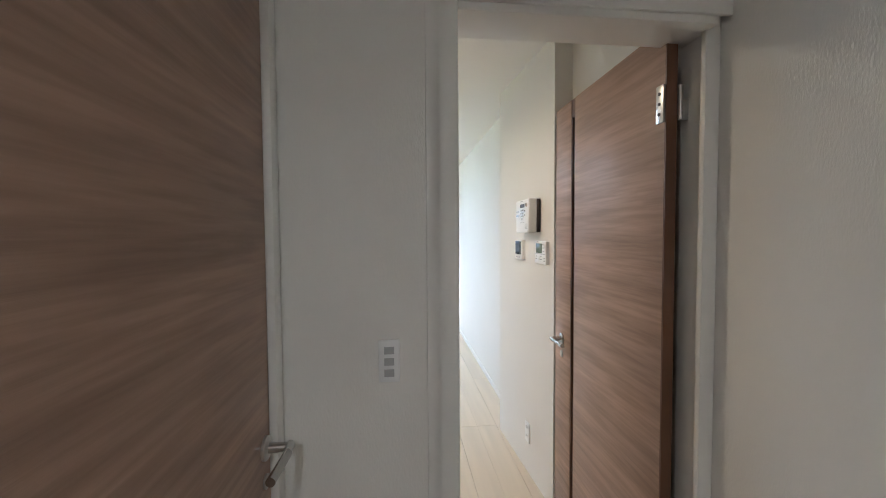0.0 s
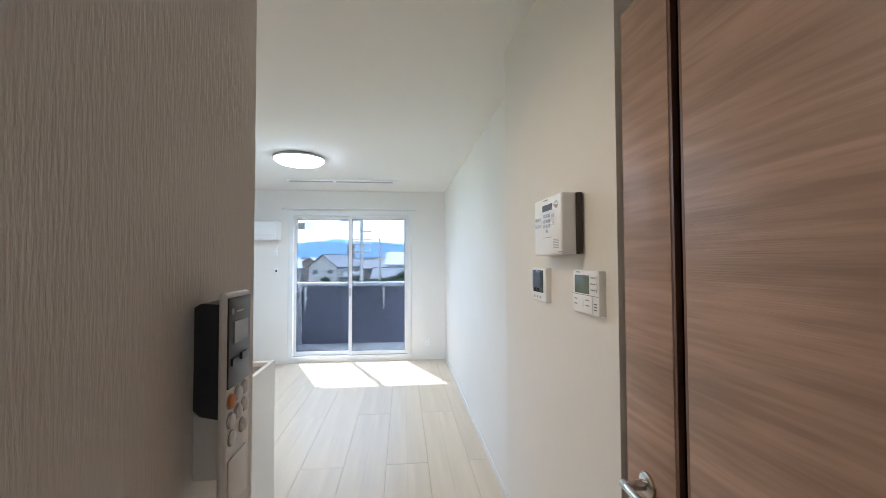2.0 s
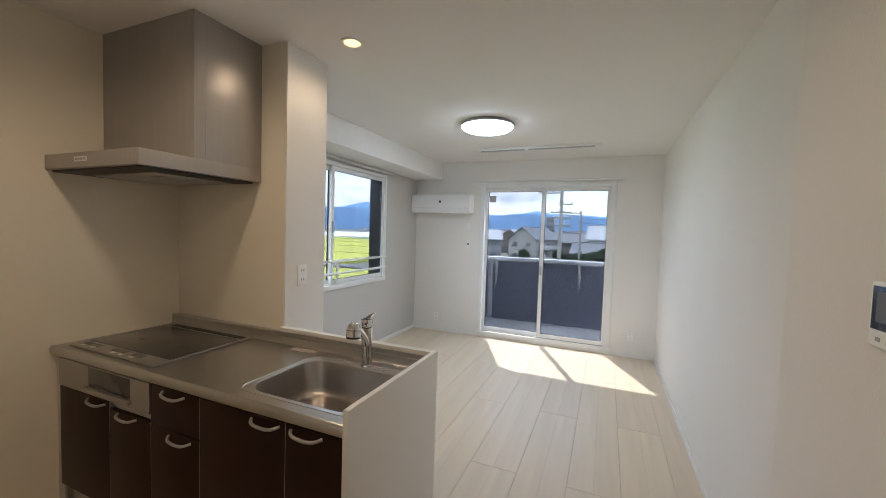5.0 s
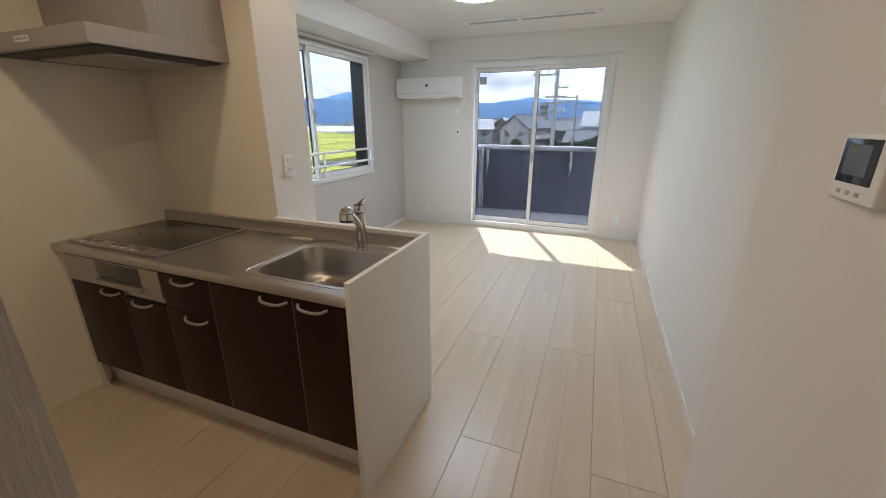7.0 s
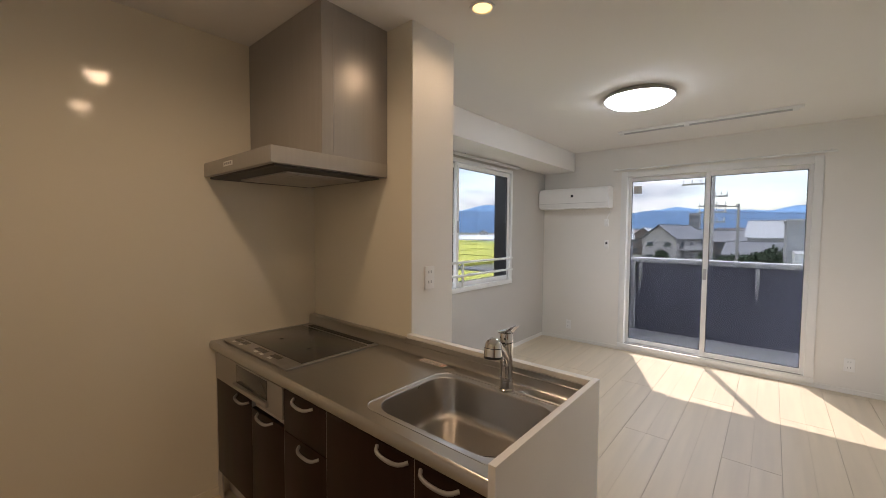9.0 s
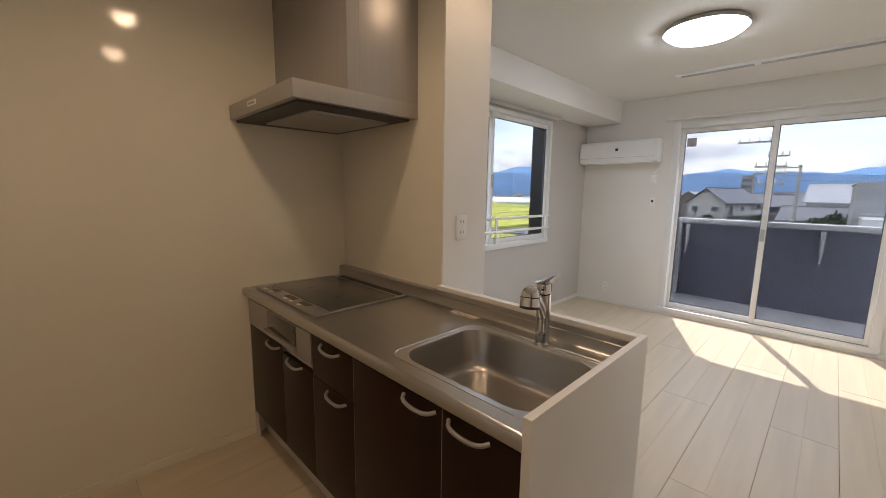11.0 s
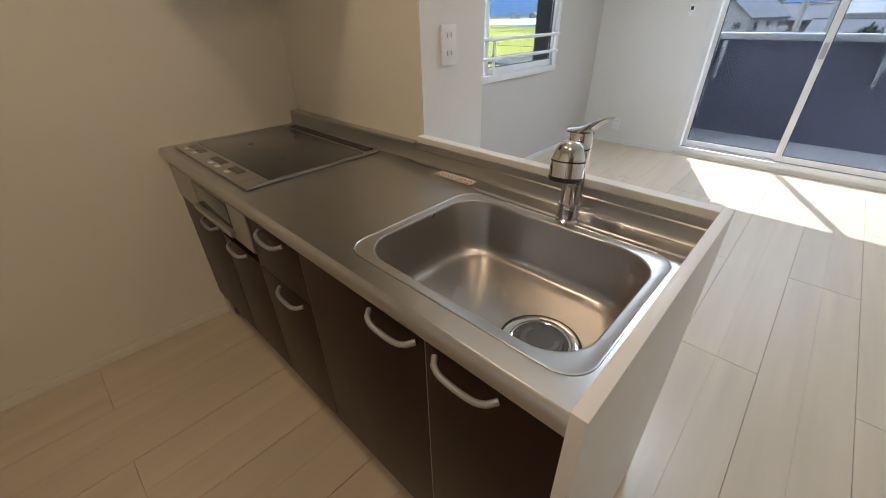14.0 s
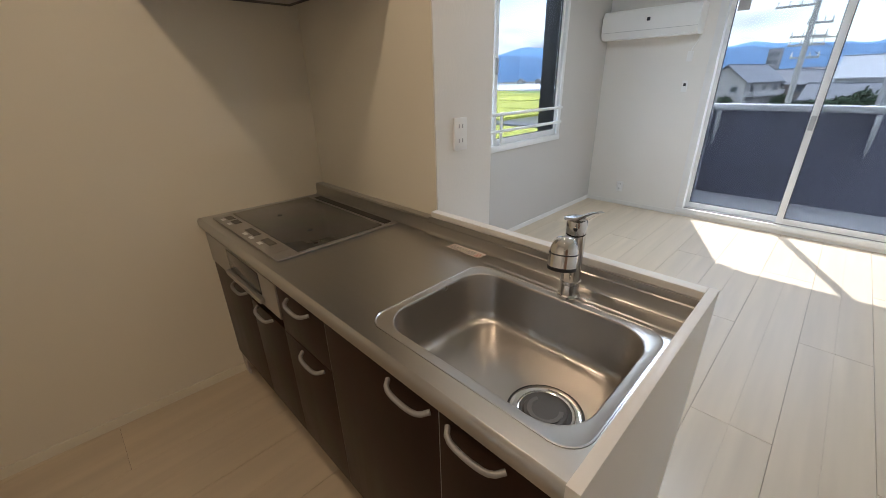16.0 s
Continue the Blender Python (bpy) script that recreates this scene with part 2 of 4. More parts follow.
def bars(parent, name, mat_, rects, axis, level, depth=0.0012):
    """Small raised bars on a face that looks along an axis: print or keys."""
    for a0, a1, z0, z1 in rects:
        if axis == "-x":
            part(name, box(level - depth, level, a0, a1, z0, z1), mat_, parent)
        elif axis == "x":
            part(name, box(level, level + depth, a0, a1, z0, z1), mat_, parent)
        elif axis == "-y":
            part(name, box(a0, a1, level - depth, level, z0, z1), mat_, parent)


# ---- the rooms ----
ZC = 2.45
XR, XB, XD = 1.37, 1.29, 1.385
YF, YK = 7.03, 3.41
XL, XK, XE = -1.865, -1.76, 0.555

solid("floor_base", box(-2.1, 1.7, -1.2, 7.2, -0.2, -0.006), JOINT, "dark base under the floor boards", "floor")
bm = box(-2.1, 1.7, 1.421, 7.2, ZC, ZC + 0.12)
solid("ceiling", bm, CEIL, "off-white papered ceiling of the living room", "ceiling")
solid("ceiling_hall", box(0.0, 1.7, -1.2, 1.46, ZC - 0.03, ZC + 0.12), CEIL, "off-white papered ceiling of the hall", "ceiling")
solid("ceiling_beam", box(XL, -1.452, 3.72, YF, 2.212, ZC - 0.002), CEIL, "boxed white ceiling beam over the side window", "beam")
# right-hand walls
solid("wall_east", box(XR, XR + 0.2, 3.15, YF + 0.17, 0, ZC), PAPER, "off-white papered wall beside the living room", "wall")
solid("wall_east_pier", loft([[(1.292, 2.285, z), (XR + 0.2, 2.285, z), (XR + 0.2, 3.15, z), (1.234, 3.15, z)] for z in (0, ZC)]), PAPER, "slightly proud papered wall that carries the control panels", "wall")
solid("wall_east_recess", box(XD, XR + 0.2, 1.46, 2.285, 0, ZC), PAPER, "papered wall behind the open door", "wall")
solid("wall_hall_east", box(XD, XR + 0.2, -1.2, 1.46, 0, ZC), PAPER, "off-white papered hall wall", "wall")
solid("wall_hall_south", box(0.0, XR + 0.2, -1.35, -1.2, 0, ZC), PAPER, "papered wall at the end of the hall", "wall")
# wall between hall and room, with the doorway
solid("wall_hall_north", box(-2.1, 0.626, 1.34, 1.42, 0, ZC), PAPER, "papered wall between hall and living room", "wall")
solid("wall_over_door", box(0.626, XD, 1.345, 1.455, 2.035, ZC), PAPER, "papered wall over the doorway", "wall")
solid("wall_stub", box(0.435, XE, 1.42, 1.869, 0, ZC), RIBBED, "short papered wall end that carries a remote control", "wall")
# hall's left wall around its door
solid("wall_hall_west", box(0.09, 0.217, -1.2, 0.45, 0, ZC), PAPER, "papered hall wall", "wall")
solid("wall_over_hall_door", box(0.09, 0.217, 0.45, 1.34, 2.04, ZC), PAPER, "papered wall over the hall door", "wall")
# unseen wall added so that no daylight leaks in round the hall door
solid("wall_behind_hall_door", box(0.02, 0.088, 0.40, 1.339, 0, ZC), PAPER, "added unseen wall that blocks light behind the closed hall door", "wall")
# kitchen walls
solid("wall_kitchen_west", loft([[(-2.1, 1.42, z), (-1.787, 1.42, z), (-1.6875, YK, z), (-2.1, YK, z)] for z in (0, ZC)]), PANEL, "glossy cream kitchen wall panel", "wall")
solid("wall_kitchen_north", box(-2.1, -0.82, YK, 3.72, 0, ZC), PANEL, "glossy cream wall panel behind the hob", "wall")
solid("wall_kitchen_end", box(-0.82, -0.814, YK + 0.002, 3.72, 0.0, ZC), PAPER, "papered end of the kitchen wall", "wall")
solid("wall_kitchen_back", box(XL, -0.814, 3.72, 3.726, 0, ZC), PAPER, "papered living-room side of the kitchen wall", "wall")


def wall_with_hole(name, axis, at0, at1, a0, a1, hole, material, label):
    """A wall of thickness at0..at1 that runs a0..a1, pierced by hole (a, b, z0, z1)."""
    ha, hb, z0, z1 = hole
    bm = bmesh.new()
    for p0, p1, q0, q1 in ((a0, ha, 0, ZC), (hb, a1, 0, ZC), (ha, hb, 0, z0), (ha, hb, z1, ZC)):
        if p1 - p0 < 1e-4 or q1 - q0 < 1e-4:
            continue
        if axis == "x":
            box(p0, p1, at0, at1, q0, q1, bm=bm)
        else:
            box(at0, at1, p0, p1, q0, q1, bm=bm)
    return solid(name, bm, material, label, "wall")


wall_with_hole("wall_north", "x", YF, YF + 0.17, XL - 0.2, XR + 0.2, (-0.845, 0.845, 0.05, 2.125), PAPER, "off-white papered wall with the balcony door")
wall_with_hole("wall_west", "y", XL - 0.17, XL, 3.726, YF, (4.13, 6.13, 0.84, 2.15), ACCENT, "greige papered accent wall with the side window")

# ---- trim ----
def skirting(x0, x1, y0, y1, label="slim white skirting board along the wall"):
    return solid("baseboard", box(x0, x1, y0, y1, 0.0, 0.045, 0.002), TRIM, label, "baseboard")


skirting(XR - 0.009, XR, 3.151, YF - 0.009)
skirting(XL, -0.86, YF - 0.009, YF)
skirting(0.86, XR - 0.009, YF - 0.009, YF)
skirting(XL, XL + 0.009, 3.73, YF - 0.01)
solid("baseboard", loft([[(-1.784, 1.47, z), (-1.776, 1.47, z), (-1.706, 2.87, z), (-1.714, 2.87, z)] for z in (0.0, 0.045)]), PANEL, "slim cream skirting board along the kitchen wall", "baseboard")
skirting(XE, XE + 0.008, 1.47, 1.869)
skirting(0.226, 0.577, 1.332, 1.34)
skirting(XD - 0.008, XD, -1.2, 1.38)

door_trim = thing("doorway_trim", (0.67, 1.4, 0), "off-white painted casing round the living-room doorway", "door frame", kind="structure")
part("jamb", box(0.624, 0.637, 1.336, 1.424, 0, 2.04, 0.003), TRIM, door_trim)
part("jamb", box(1.352, XD - 0.001, 1.385, 1.475, 0, 2.04, 0.004), TRIM, door_trim)
part("head", box(0.637, 1.352, 1.336, 1.475, 1.998, 2.04, 0.004), TRIM, door_trim)
part("casing", loft([[(0.578, 1.3395, z), (0.580, 1.3375, z), (0.596, 1.336, z), (0.608, 1.329, z), (0.616, 1.325, z), (0.648, 1.325, z), (0.656, 1.328, z), (0.659, 1.334, z), (0.659, 1.3395, z)] for z in (0, 2.06)]), TRIM, door_trim)
part("casing", box(1.340, XD - 0.001, 1.365, 1.385, 0, 2.06, 0.005), TRIM, door_trim)
part("casing", box(0.659, XD - 0.001, 1.326, 1.338, 2.018, 2.06, 0.005), TRIM, door_trim)

hall_trim = thing("hall_door_trim", (0.217, 0.9, 0), "off-white painted casing round the hall door", "door frame", kind="structure")
part("casing", box(0.212, 0.232, 1.288, 1.332, 0, 2.045, 0.004), TRIM, hall_trim)
part("casing", box(0.212, 0.232, 0.455, 0.495, 0, 2.045, 0.004), TRIM, hall_trim)
part("casing", box(0.212, 0.232, 0.495, 1.288, 2.005, 2.045, 0.004), TRIM, hall_trim)


def lever(parent, p, out, along, label="satin nickel lever handle", length=0.125):
    """A lever handle: rosette, neck and bar. out: away from the door; along: the way the bar runs."""
    p, out, along = Vector(p), Vector(out), Vector(along)
    h = part("handle", turned(p, out, [(0, 0.026), (0.006, 0.026), (0.009, 0.022), (0.010, 0.011), (0.05, 0.010)]), SATIN, parent, label)
    e = p + out * 0.052
    part("lever_bar", tube([e - along * 0.012, e, e + along * 0.03 + out * 0.004, e + along * length], 0.0095), SATIN, h)
    part("keyhole_plate", turned(p + Vector((0, 0, -0.075)), out, [(0, 0.016), (0.004, 0.016), (0.006, 0.012)]), SATIN, h)
    return h


door = thing("door_living_room", (1.30, 1.85, 0), "open brown wood-grain door with a narrow glazed slit", "door", kind="structure")
part("door_panel", box(1.285, 1.321, 1.452, 2.038, 0.008, 2.05, 0.002), WOOD, door)
part("door_panel", box(1.285, 1.321, 2.078, 2.245, 0.008, 2.05, 0.002), WOOD, door)
part("slit_edge", box(1.287, 1.319, 2.038, 2.047, 0.008, 2.05), WOOD_EDGE, door, "dark brown edge of the glazed slit")
part("slit_edge", box(1.287, 1.319, 2.069, 2.078, 0.008, 2.05), WOOD_EDGE, door, "dark brown edge of the glazed slit")
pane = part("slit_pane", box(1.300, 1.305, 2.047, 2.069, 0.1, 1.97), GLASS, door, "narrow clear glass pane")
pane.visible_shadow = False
part("slit_end", box(1.288, 1.318, 2.047, 2.069, 0.008, 0.1), WOOD_EDGE, door)
part("slit_end", box(1.288, 1.318, 2.047, 2.069, 1.97, 2.05), WOOD_EDGE, door)
part("hinge_edge", box(1.286, 1.320, 1.446, 1.452, 0.008, 2.05), WOOD_EDGE, door, "dark brown hinge edge")
lever(door, (1.285, 2.165, 0.945), (-1, 0, 0), (0, -1, 0))
for z in (1.83, 0.25):
    hg = part("hinge", box(1.279, 1.287, 1.45, 1.482, z - 0.055, z + 0.055, 0.002), SATIN, door, "silver hinge")
    for dz in (-0.03, 0.0, 0.03):
        part("screw", rod((1.2765, 1.466, z + dz), (1.2795, 1.466, z + dz), 0.005, n=10), DARK, hg)
    part("hinge_pin", rod((1.327, 1.443, z - 0.05), (1.327, 1.443, z + 0.05), 0.007), SATIN, hg)
    part("hinge_leaf", box(1.325, 1.360, 1.441, 1.446, z - 0.05, z + 0.01), SATIN, hg)

hdoor = thing("door_hall", (0.20, 0.9, 0), "closed dark brown wood-grain door in the hall", "door", kind="structure")
part("door_panel", box(0.180, 0.214, 0.497, 1.286, 0.008, 2.003, 0.002), WOOD, hdoor)
lever(hdoor, (0.214, 1.252, 0.985), (1, 0, 0), (0, -1, 0))


# ---- plates, switches, sockets ----
def wall_plate(name, label, category, axis, level, a, z, w=0.07, h=0.12, holes=(), hole_mat=None, hole_name="slot", group=""):
    """A plastic plate on a wall with small keys or holes in it."""
    base = {"-x": (level, a, z), "x": (level, a, z), "-y": (a, level, z)}[axis]
    t = thing(name, base, label, category, group)
    d = 0.008
    if axis == "-x":
        part("plate", box(level - d, level, a - w / 2, a + w / 2, z - h / 2, z + h / 2, 0.003), PLASTIC, t)
        f = level - d
    elif axis == "x":
        part("plate", box(level, level + d, a - w / 2, a + w / 2, z - h / 2, z + h / 2, 0.003), PLASTIC, t)
        f = level + d
    else:
        part("plate", box(a - w / 2, a + w / 2, level - d, level, z - h / 2, z + h / 2, 0.003), PLASTIC, t)
        f = level - d
    bars(t, hole_name, hole_mat or GREYPL, [(a + p, a + q, z + r, z + s) for p, q, r, s in holes], axis, f, 0.002)
    return t


wall_plate("light_switch", "white wall plate with three grey rocker switches", "switch", "-y", 1.34, 0.484, 1.14, 0.052, 0.105,
           [(-0.012, 0.012, 0.018, 0.036), (-0.012, 0.012, -0.010, 0.008), (-0.012, 0.012, -0.038, -0.020)], GREYPL, "rocker")
SLOTS = [(-0.012, -0.008, 0.022, 0.036), (0.006, 0.010, 0.022, 0.036), (-0.012, -0.008, -0.030, -0.016), (0.006, 0.010, -0.030, -0.016)]
wall_plate("wall_socket", "white double socket on the end of the kitchen wall", "socket", "x", -0.814, 3.535, 1.20, 0.07, 0.118, SLOTS, GREYPL, "slot", "wall sockets")
wall_plate("wall_socket", "white double socket low on the papered wall", "socket", "-y", YF, -1.49, 0.21, 0.07, 0.118, SLOTS, GREYPL, "slot", "wall sockets")
wall_plate("wall_socket", "white double socket low beside the balcony door", "socket", "-y", YF, 1.10, 0.26, 0.07, 0.118, SLOTS, GREYPL, "slot", "wall sockets")
wall_plate("wall_socket", "white double socket low on the proud wall", "socket", "-x", 1.270, 2.62, 0.25, 0.07, 0.118, SLOTS, GREYPL, "slot", "wall sockets")
wall_plate("ac_socket", "white socket with the plug of the air conditioner", "socket", "-y", YF, -1.035, 1.55, 0.05, 0.09, [(-0.014, 0.014, -0.02, 0.016)], PLASTIC, "plug")
rc = wall_plate("ac_switch", "small white wall box with a dark button", "switch", "-y", YF, -1.03, 1.285, 0.05, 0.10, [(-0.010, 0.012, 0.0, 0.028)], DARK, "button")


# ---- control panels on the proud wall ----
al = thing("alarm_panel", (XB - 0.014, 2.61, 1.455), "white security keypad with small display on a dark brown back plate", "alarm panel")
part("back_plate", box(1.2580, XB - 0.014, 2.441, 2.668, 1.459, 1.643, 0.003), BROWNPL, al, "dark brown back plate")
part("case", box(1.2120, 1.2595, 2.446, 2.676, 1.456, 1.644, 0.007, 3), PLASTIC, al)
part("display", box(1.2105, 1.2140, 2.518, 2.598, 1.600, 1.620), BROWNPL, al, "dark grey display strip")
part("lamp_button", turned((1.2140, 2.483, 1.612), (-1, 0, 0), [(0, 0.012), (0.005, 0.011), (0.009, 0.006)]), SATIN, al, "silver round button")
bars(al, "key", SATIN, [(y, y + 0.011, z, z + 0.011) for z in (1.578, 1.561, 1.545) for y in (2.575, 2.555, 2.535)], "-x", 1.2120, 0.003)
bars(al, "key", SATIN, [(2.555, 2.566, 1.529, 1.540), (2.505, 2.519, 1.576, 1.586), (2.505, 2.519, 1.550, 1.560)], "-x", 1.2120, 0.003)
bars(al, "key", SATIN, [(y, y + 0.012, z, z + 0.010) for z in (1.573, 1.550) for y in (2.653, 2.633, 2.613)], "-x", 1.2120, 0.003)
bars(al, "print_line", PRINT, [(2.553, 2.588, 1.634, 1.637), (2.443, 2.468, 1.464, 1.467), (2.523, 2.593, 1.513, 1.5145)], "-x", 1.2120)
bars(al, "speaker_slot", GREYPL, [(2.468, 2.508, 1.478 + k * 0.005, 1.480 + k * 0.005) for k in range(6)], "-x", 1.2120)

ip = thing("intercom_monitor", (XB - 0.020, 2.784, 1.29), "white video intercom monitor with a dark screen", "intercom")
part("case", box(1.2460, XB - 0.020, 2.668, 2.812, 1.290, 1.412, 0.005, 3), PLASTIC, ip)
part("screen", box(1.2445, 1.2480, 2.692, 2.803, 1.323, 1.404, 0.001), SCREEN, ip, "glossy dark screen")
part("screen_inner", box(1.2438, 1.2448, 2.712, 2.788, 1.338, 1.394), GREYSCREEN, ip, "dark grey viewing area")
bars(ip, "button", GREYPL, [(2.715 + k * 0.03, 2.727 + k * 0.03, 1.302, 1.310) for k in range(3)], "-x", 1.2460)

wr = thing("water_heater_remote", (XB, 2.417, 1.285), "white water heater control with a green-grey display", "control panel")
part("case", box(1.268, XB, 2.338, 2.496, 1.286, 1.411, 0.004, 3), PLASTIC, wr)
part("display", box(1.2665, 1.270, 2.392, 2.481, 1.344, 1.397, 0.001), LCD, wr, "green-grey display")
bars(wr, "button", PLASTIC, [(2.348, 2.378, z, z + 0.010) for z in (1.386, 1.369, 1.352)], "-x", 1.268, 0.003)
bars(wr, "print_line", PRINT, [(2.35, 2.376, z, z + 0.003) for z in (1.390, 1.373, 1.356)] + [(2.44, 2.465, 1.404, 1.407)], "-x", 1.2648)
part("flap", box(1.2655, 1.269, 2.372, 2.492, 1.290, 1.338, 0.002), PLASTIC, wr)
bars(wr, "flap_gap", PRINT, [(2.340, 2.494, 1.3395, 1.341)], "-x", 1.268)
part("dial", turned((1.266, 2.432, 1.315), (-1, 0, 0), [(0, 0.013), (0.002, 0.013), (0.003, 0.011)]), PLASTIC, wr)
bars(wr, "flap_print", PRINT, [(2.462, 2.480, 1.325, 1.328), (2.462, 2.480, 1.310, 1.313), (2.388, 2.408, 1.325, 1.328), (2.388, 2.408, 1.310, 1.313)], "-x", 1.2655)
bars(wr, "speaker_slot", DARK, [(2.348, 2.364, 1.302 + k * 0.008, 1.3045 + k * 0.008) for k in range(3)], "-x", 1.268)

# ---- remote control in its holder on the wall end ----
rm = thing("remote_control", (XE, 1.735, 1.20), "white and dark remote control in a black wall holder", "remote control")
part("holder", loft([[(x, y0, 1.300 + d), (x, y1, 1.300 + d), (x, y1, 1.402 - d), (x, y0, 1.402 - d)] for x, y0, y1, d in ((XE, 1.727, 1.756, 0.004), (XE + 0.008, 1.722, 1.758, 0.0), (0.5845, 1.7125, 1.758, 0.0))]), NAVY, rm, "dark blue-black wall holder")
part("holder_back", box(XE, 0.579, 1.726, 1.752, 1.24, 1.302, 0.003), PLASTIC, rm)
part("case", box(0.5835, 0.5905, 1.7095, 1.763, 1.212, 1.412, 0.004, 3), PLASTIC, rm)
part("front_panel", box(0.590, 0.592, 1.7120, 1.7605, 1.326, 1.4075, 0.0008), NAVY, rm, "dark front panel")
part("display", box(0.5915, 0.593, 1.721, 1.752, 1.3655, 1.3855), LCDGREY, rm, "pale grey display")
bars(rm, "key", DARK, [(1.7165, 1.7285, 1.346, 1.3525), (1.7365, 1.7485, 1.3475, 1.354)], "x", 0.592, 0.002)
bars(rm, "print_line", PLASTIC, [(1.727, 1.744, 1.3935, 1.3950)], "x", 0.592, 0.0004)
part("mark", turned((0.592, 1.7185, 1.395), (1, 0, 0), [(0, 0.003), (0.0005, 0.003)], 16), GREYPL, rm)
for y, z, m_ in ((1.719, 1.314, ORANGE), (1.734, 1.317, PLASTIC), (1.749, 1.318, PLASTIC), (1.719, 1.297, PLASTIC), (1.734, 1.300, PLASTIC), (1.749, 1.301, PLASTIC), (1.722, 1.280, PLASTIC), (1.745, 1.283, PLASTIC)):
    b_ = part("button", turned((0.590, y, z), (1, 0, 0), [(0, 0.0062), (0.003, 0.0062), (0.0042, 0.0045)], 16), m_, rm)
    part("button_ring", loft([circle((0.5906, y, z), (1, 0, 0), 0.0074, 20), circle((0.5912, y, z), (1, 0, 0), 0.0063, 20)], False, False), GREYPL, b_)
part("lower_flap", box(0.590, 0.592, 1.7145, 1.7535, 1.218, 1.262, 0.001), PLASTIC, rm)

# ---- kitchen run ----
ZT = 0.85
YC0, YC1 = 2.803, 3.372
XC0, XC1 = XK, 0.080
SX0, SX1, SY0, SY1 = -0.508, 0.054, 2.858, 3.290
ct = thing("worktop", (-0.8, 3.08, 0.81), "brushed stainless steel worktop with a raised back edge", "worktop")
bm = bmesh.new()
PX0, PX1, PY0, PY1 = -0.56, XC1, 2.815, 3.315
box(XC0, PX0, PY0, PY1, 0.815, ZT, bm=bm)
box(XC0, XC1, 3.315, YC1, 0.815, ZT, bm=bm)
part("top_plate", bm, STEEL, ct)
nose = loft([[(x, YC0 + 0.012, 0.808), (x, YC0 + 0.003, 0.812), (x, YC0, 0.822), (x, YC0, 0.838), (x, YC0 + 0.004, 0.847), (x, YC0 + 0.012, 0.8515), (x, 2.815, ZT), (x, 2.815, 0.808)] for x in (XC0, XC1)])
part("front_edge", nose, STEEL, ct)
k = 8
outer = rrect(PX0, PX1, PY0, PY1, 0.0008, ZT, k)
rim0 = rrect(SX0, SX1, SY0, SY1, 0.055, ZT, k)
part("sink_surround", loft([outer, rim0], False, False), STEEL, ct)
part("back_upstand", loft([[(x, 3.360, ZT), (x, 3.366, 0.853), (x, 3.369, 0.860), (x, 3.370, 0.902), (x, 3.376, 0.908), (x, 3.408, 0.908), (x, 3.408, ZT)] for x in (XC0, -0.822)]), STEEL, ct)
part("back_upstand", loft([[(x, 3.358, ZT), (x, 3.364, 0.854), (x, 3.367, 0.862), (x, 3.3675, 0.892), (x, 3.3705, 0.895), (x, 3.371, 0.914), (x, 3.3735, 0.915), (x, 3.3735, ZT)] for x in (-0.822, XC1)]), STEEL, ct)
part("rear_step", loft([[(x, 3.300, ZT), (x, 3.303, 0.8525), (x, 3.307, 0.853), (x, 3.3575, 0.853), (x, 3.3575, ZT)] for x in (-0.50, XC1)]), STEEL, ct)

sink = thing("kitchen_sink", (-0.22, 3.08, 0.7), "stainless steel sink bowl with rounded corners and round drain", "sink")


def sl(d, r, z):
    return rrect(SX0 + d, SX1 - d, SY0 + d, SY1 - d, r, z, k)


part("rim", loft([sl(0.0, 0.055, ZT - 0.001), sl(0.0008, 0.0545, ZT + 0.0014), sl(0.0030, 0.0535, ZT + 0.0016), sl(0.0042, 0.053, ZT + 0.0002), sl(0.0055, 0.0525, ZT - 0.0004), sl(0.021, 0.082, ZT - 0.0008), sl(0.0235, 0.086, ZT - 0.0012)], False, False), STEEL, sink)
ZS = 0.695
part("bowl", loft([sl(0.0235, 0.086, ZT - 0.0012), sl(0.0255, 0.087, ZT - 0.0026), sl(0.0270, 0.087, ZT - 0.007), sl(0.0360, 0.085, ZS + 0.034), sl(0.0405, 0.083, ZS + 0.018), sl(0.048, 0.078, ZS + 0.007), sl(0.058, 0.072, ZS + 0.002), sl(0.080, 0.060, ZS)], False, True), BOWL, sink)
dc = Vector((-0.105, 3.045, ZS + 0.001))
ring = lambda r, z: circle(dc + Vector((0, 0, z)), (0, 0, 1), r, 40)
dr = part("drain_flange", loft([ring(0.080, -0.0005), ring(0.080, 0.002), ring(0.076, 0.0035), ring(0.064, 0.003), ring(0.059, 0.0015)], False, False), CHROME, sink, "polished drain ring")
part("drain_gap", loft([ring(0.086, 0.0001), ring(0.0805, 0.0004)], False, False), DARK, sink)
part("strainer", loft([ring(0.060, 0.0012), ring(0.050, 0.0008), ring(0.047, 0.006), ring(0.010, 0.008)], False, True), RUBBER, sink, "grey rubber strainer cover")
part("strainer_fin", loft([[dc + Vector((r * math.cos(radians(a)), r * math.sin(radians(a)), z)) for a in range(150, 391, 15) for r in (0.040,)] + [dc + Vector((0.030 * math.cos(radians(a)), 0.030 * math.sin(radians(a)), z)) for a in range(390, 149, -15)] for z in (0.006, 0.009)]), FIN, sink)

lab = thing("warning_label", (-0.605, 3.337, ZT), "small pale printed label stuck on the worktop", "label")
part("sheet", box(-0.675, -0.530, 3.318, 3.356, ZT + 0.0004, ZT + 0.0012), PAPERLABEL, lab)
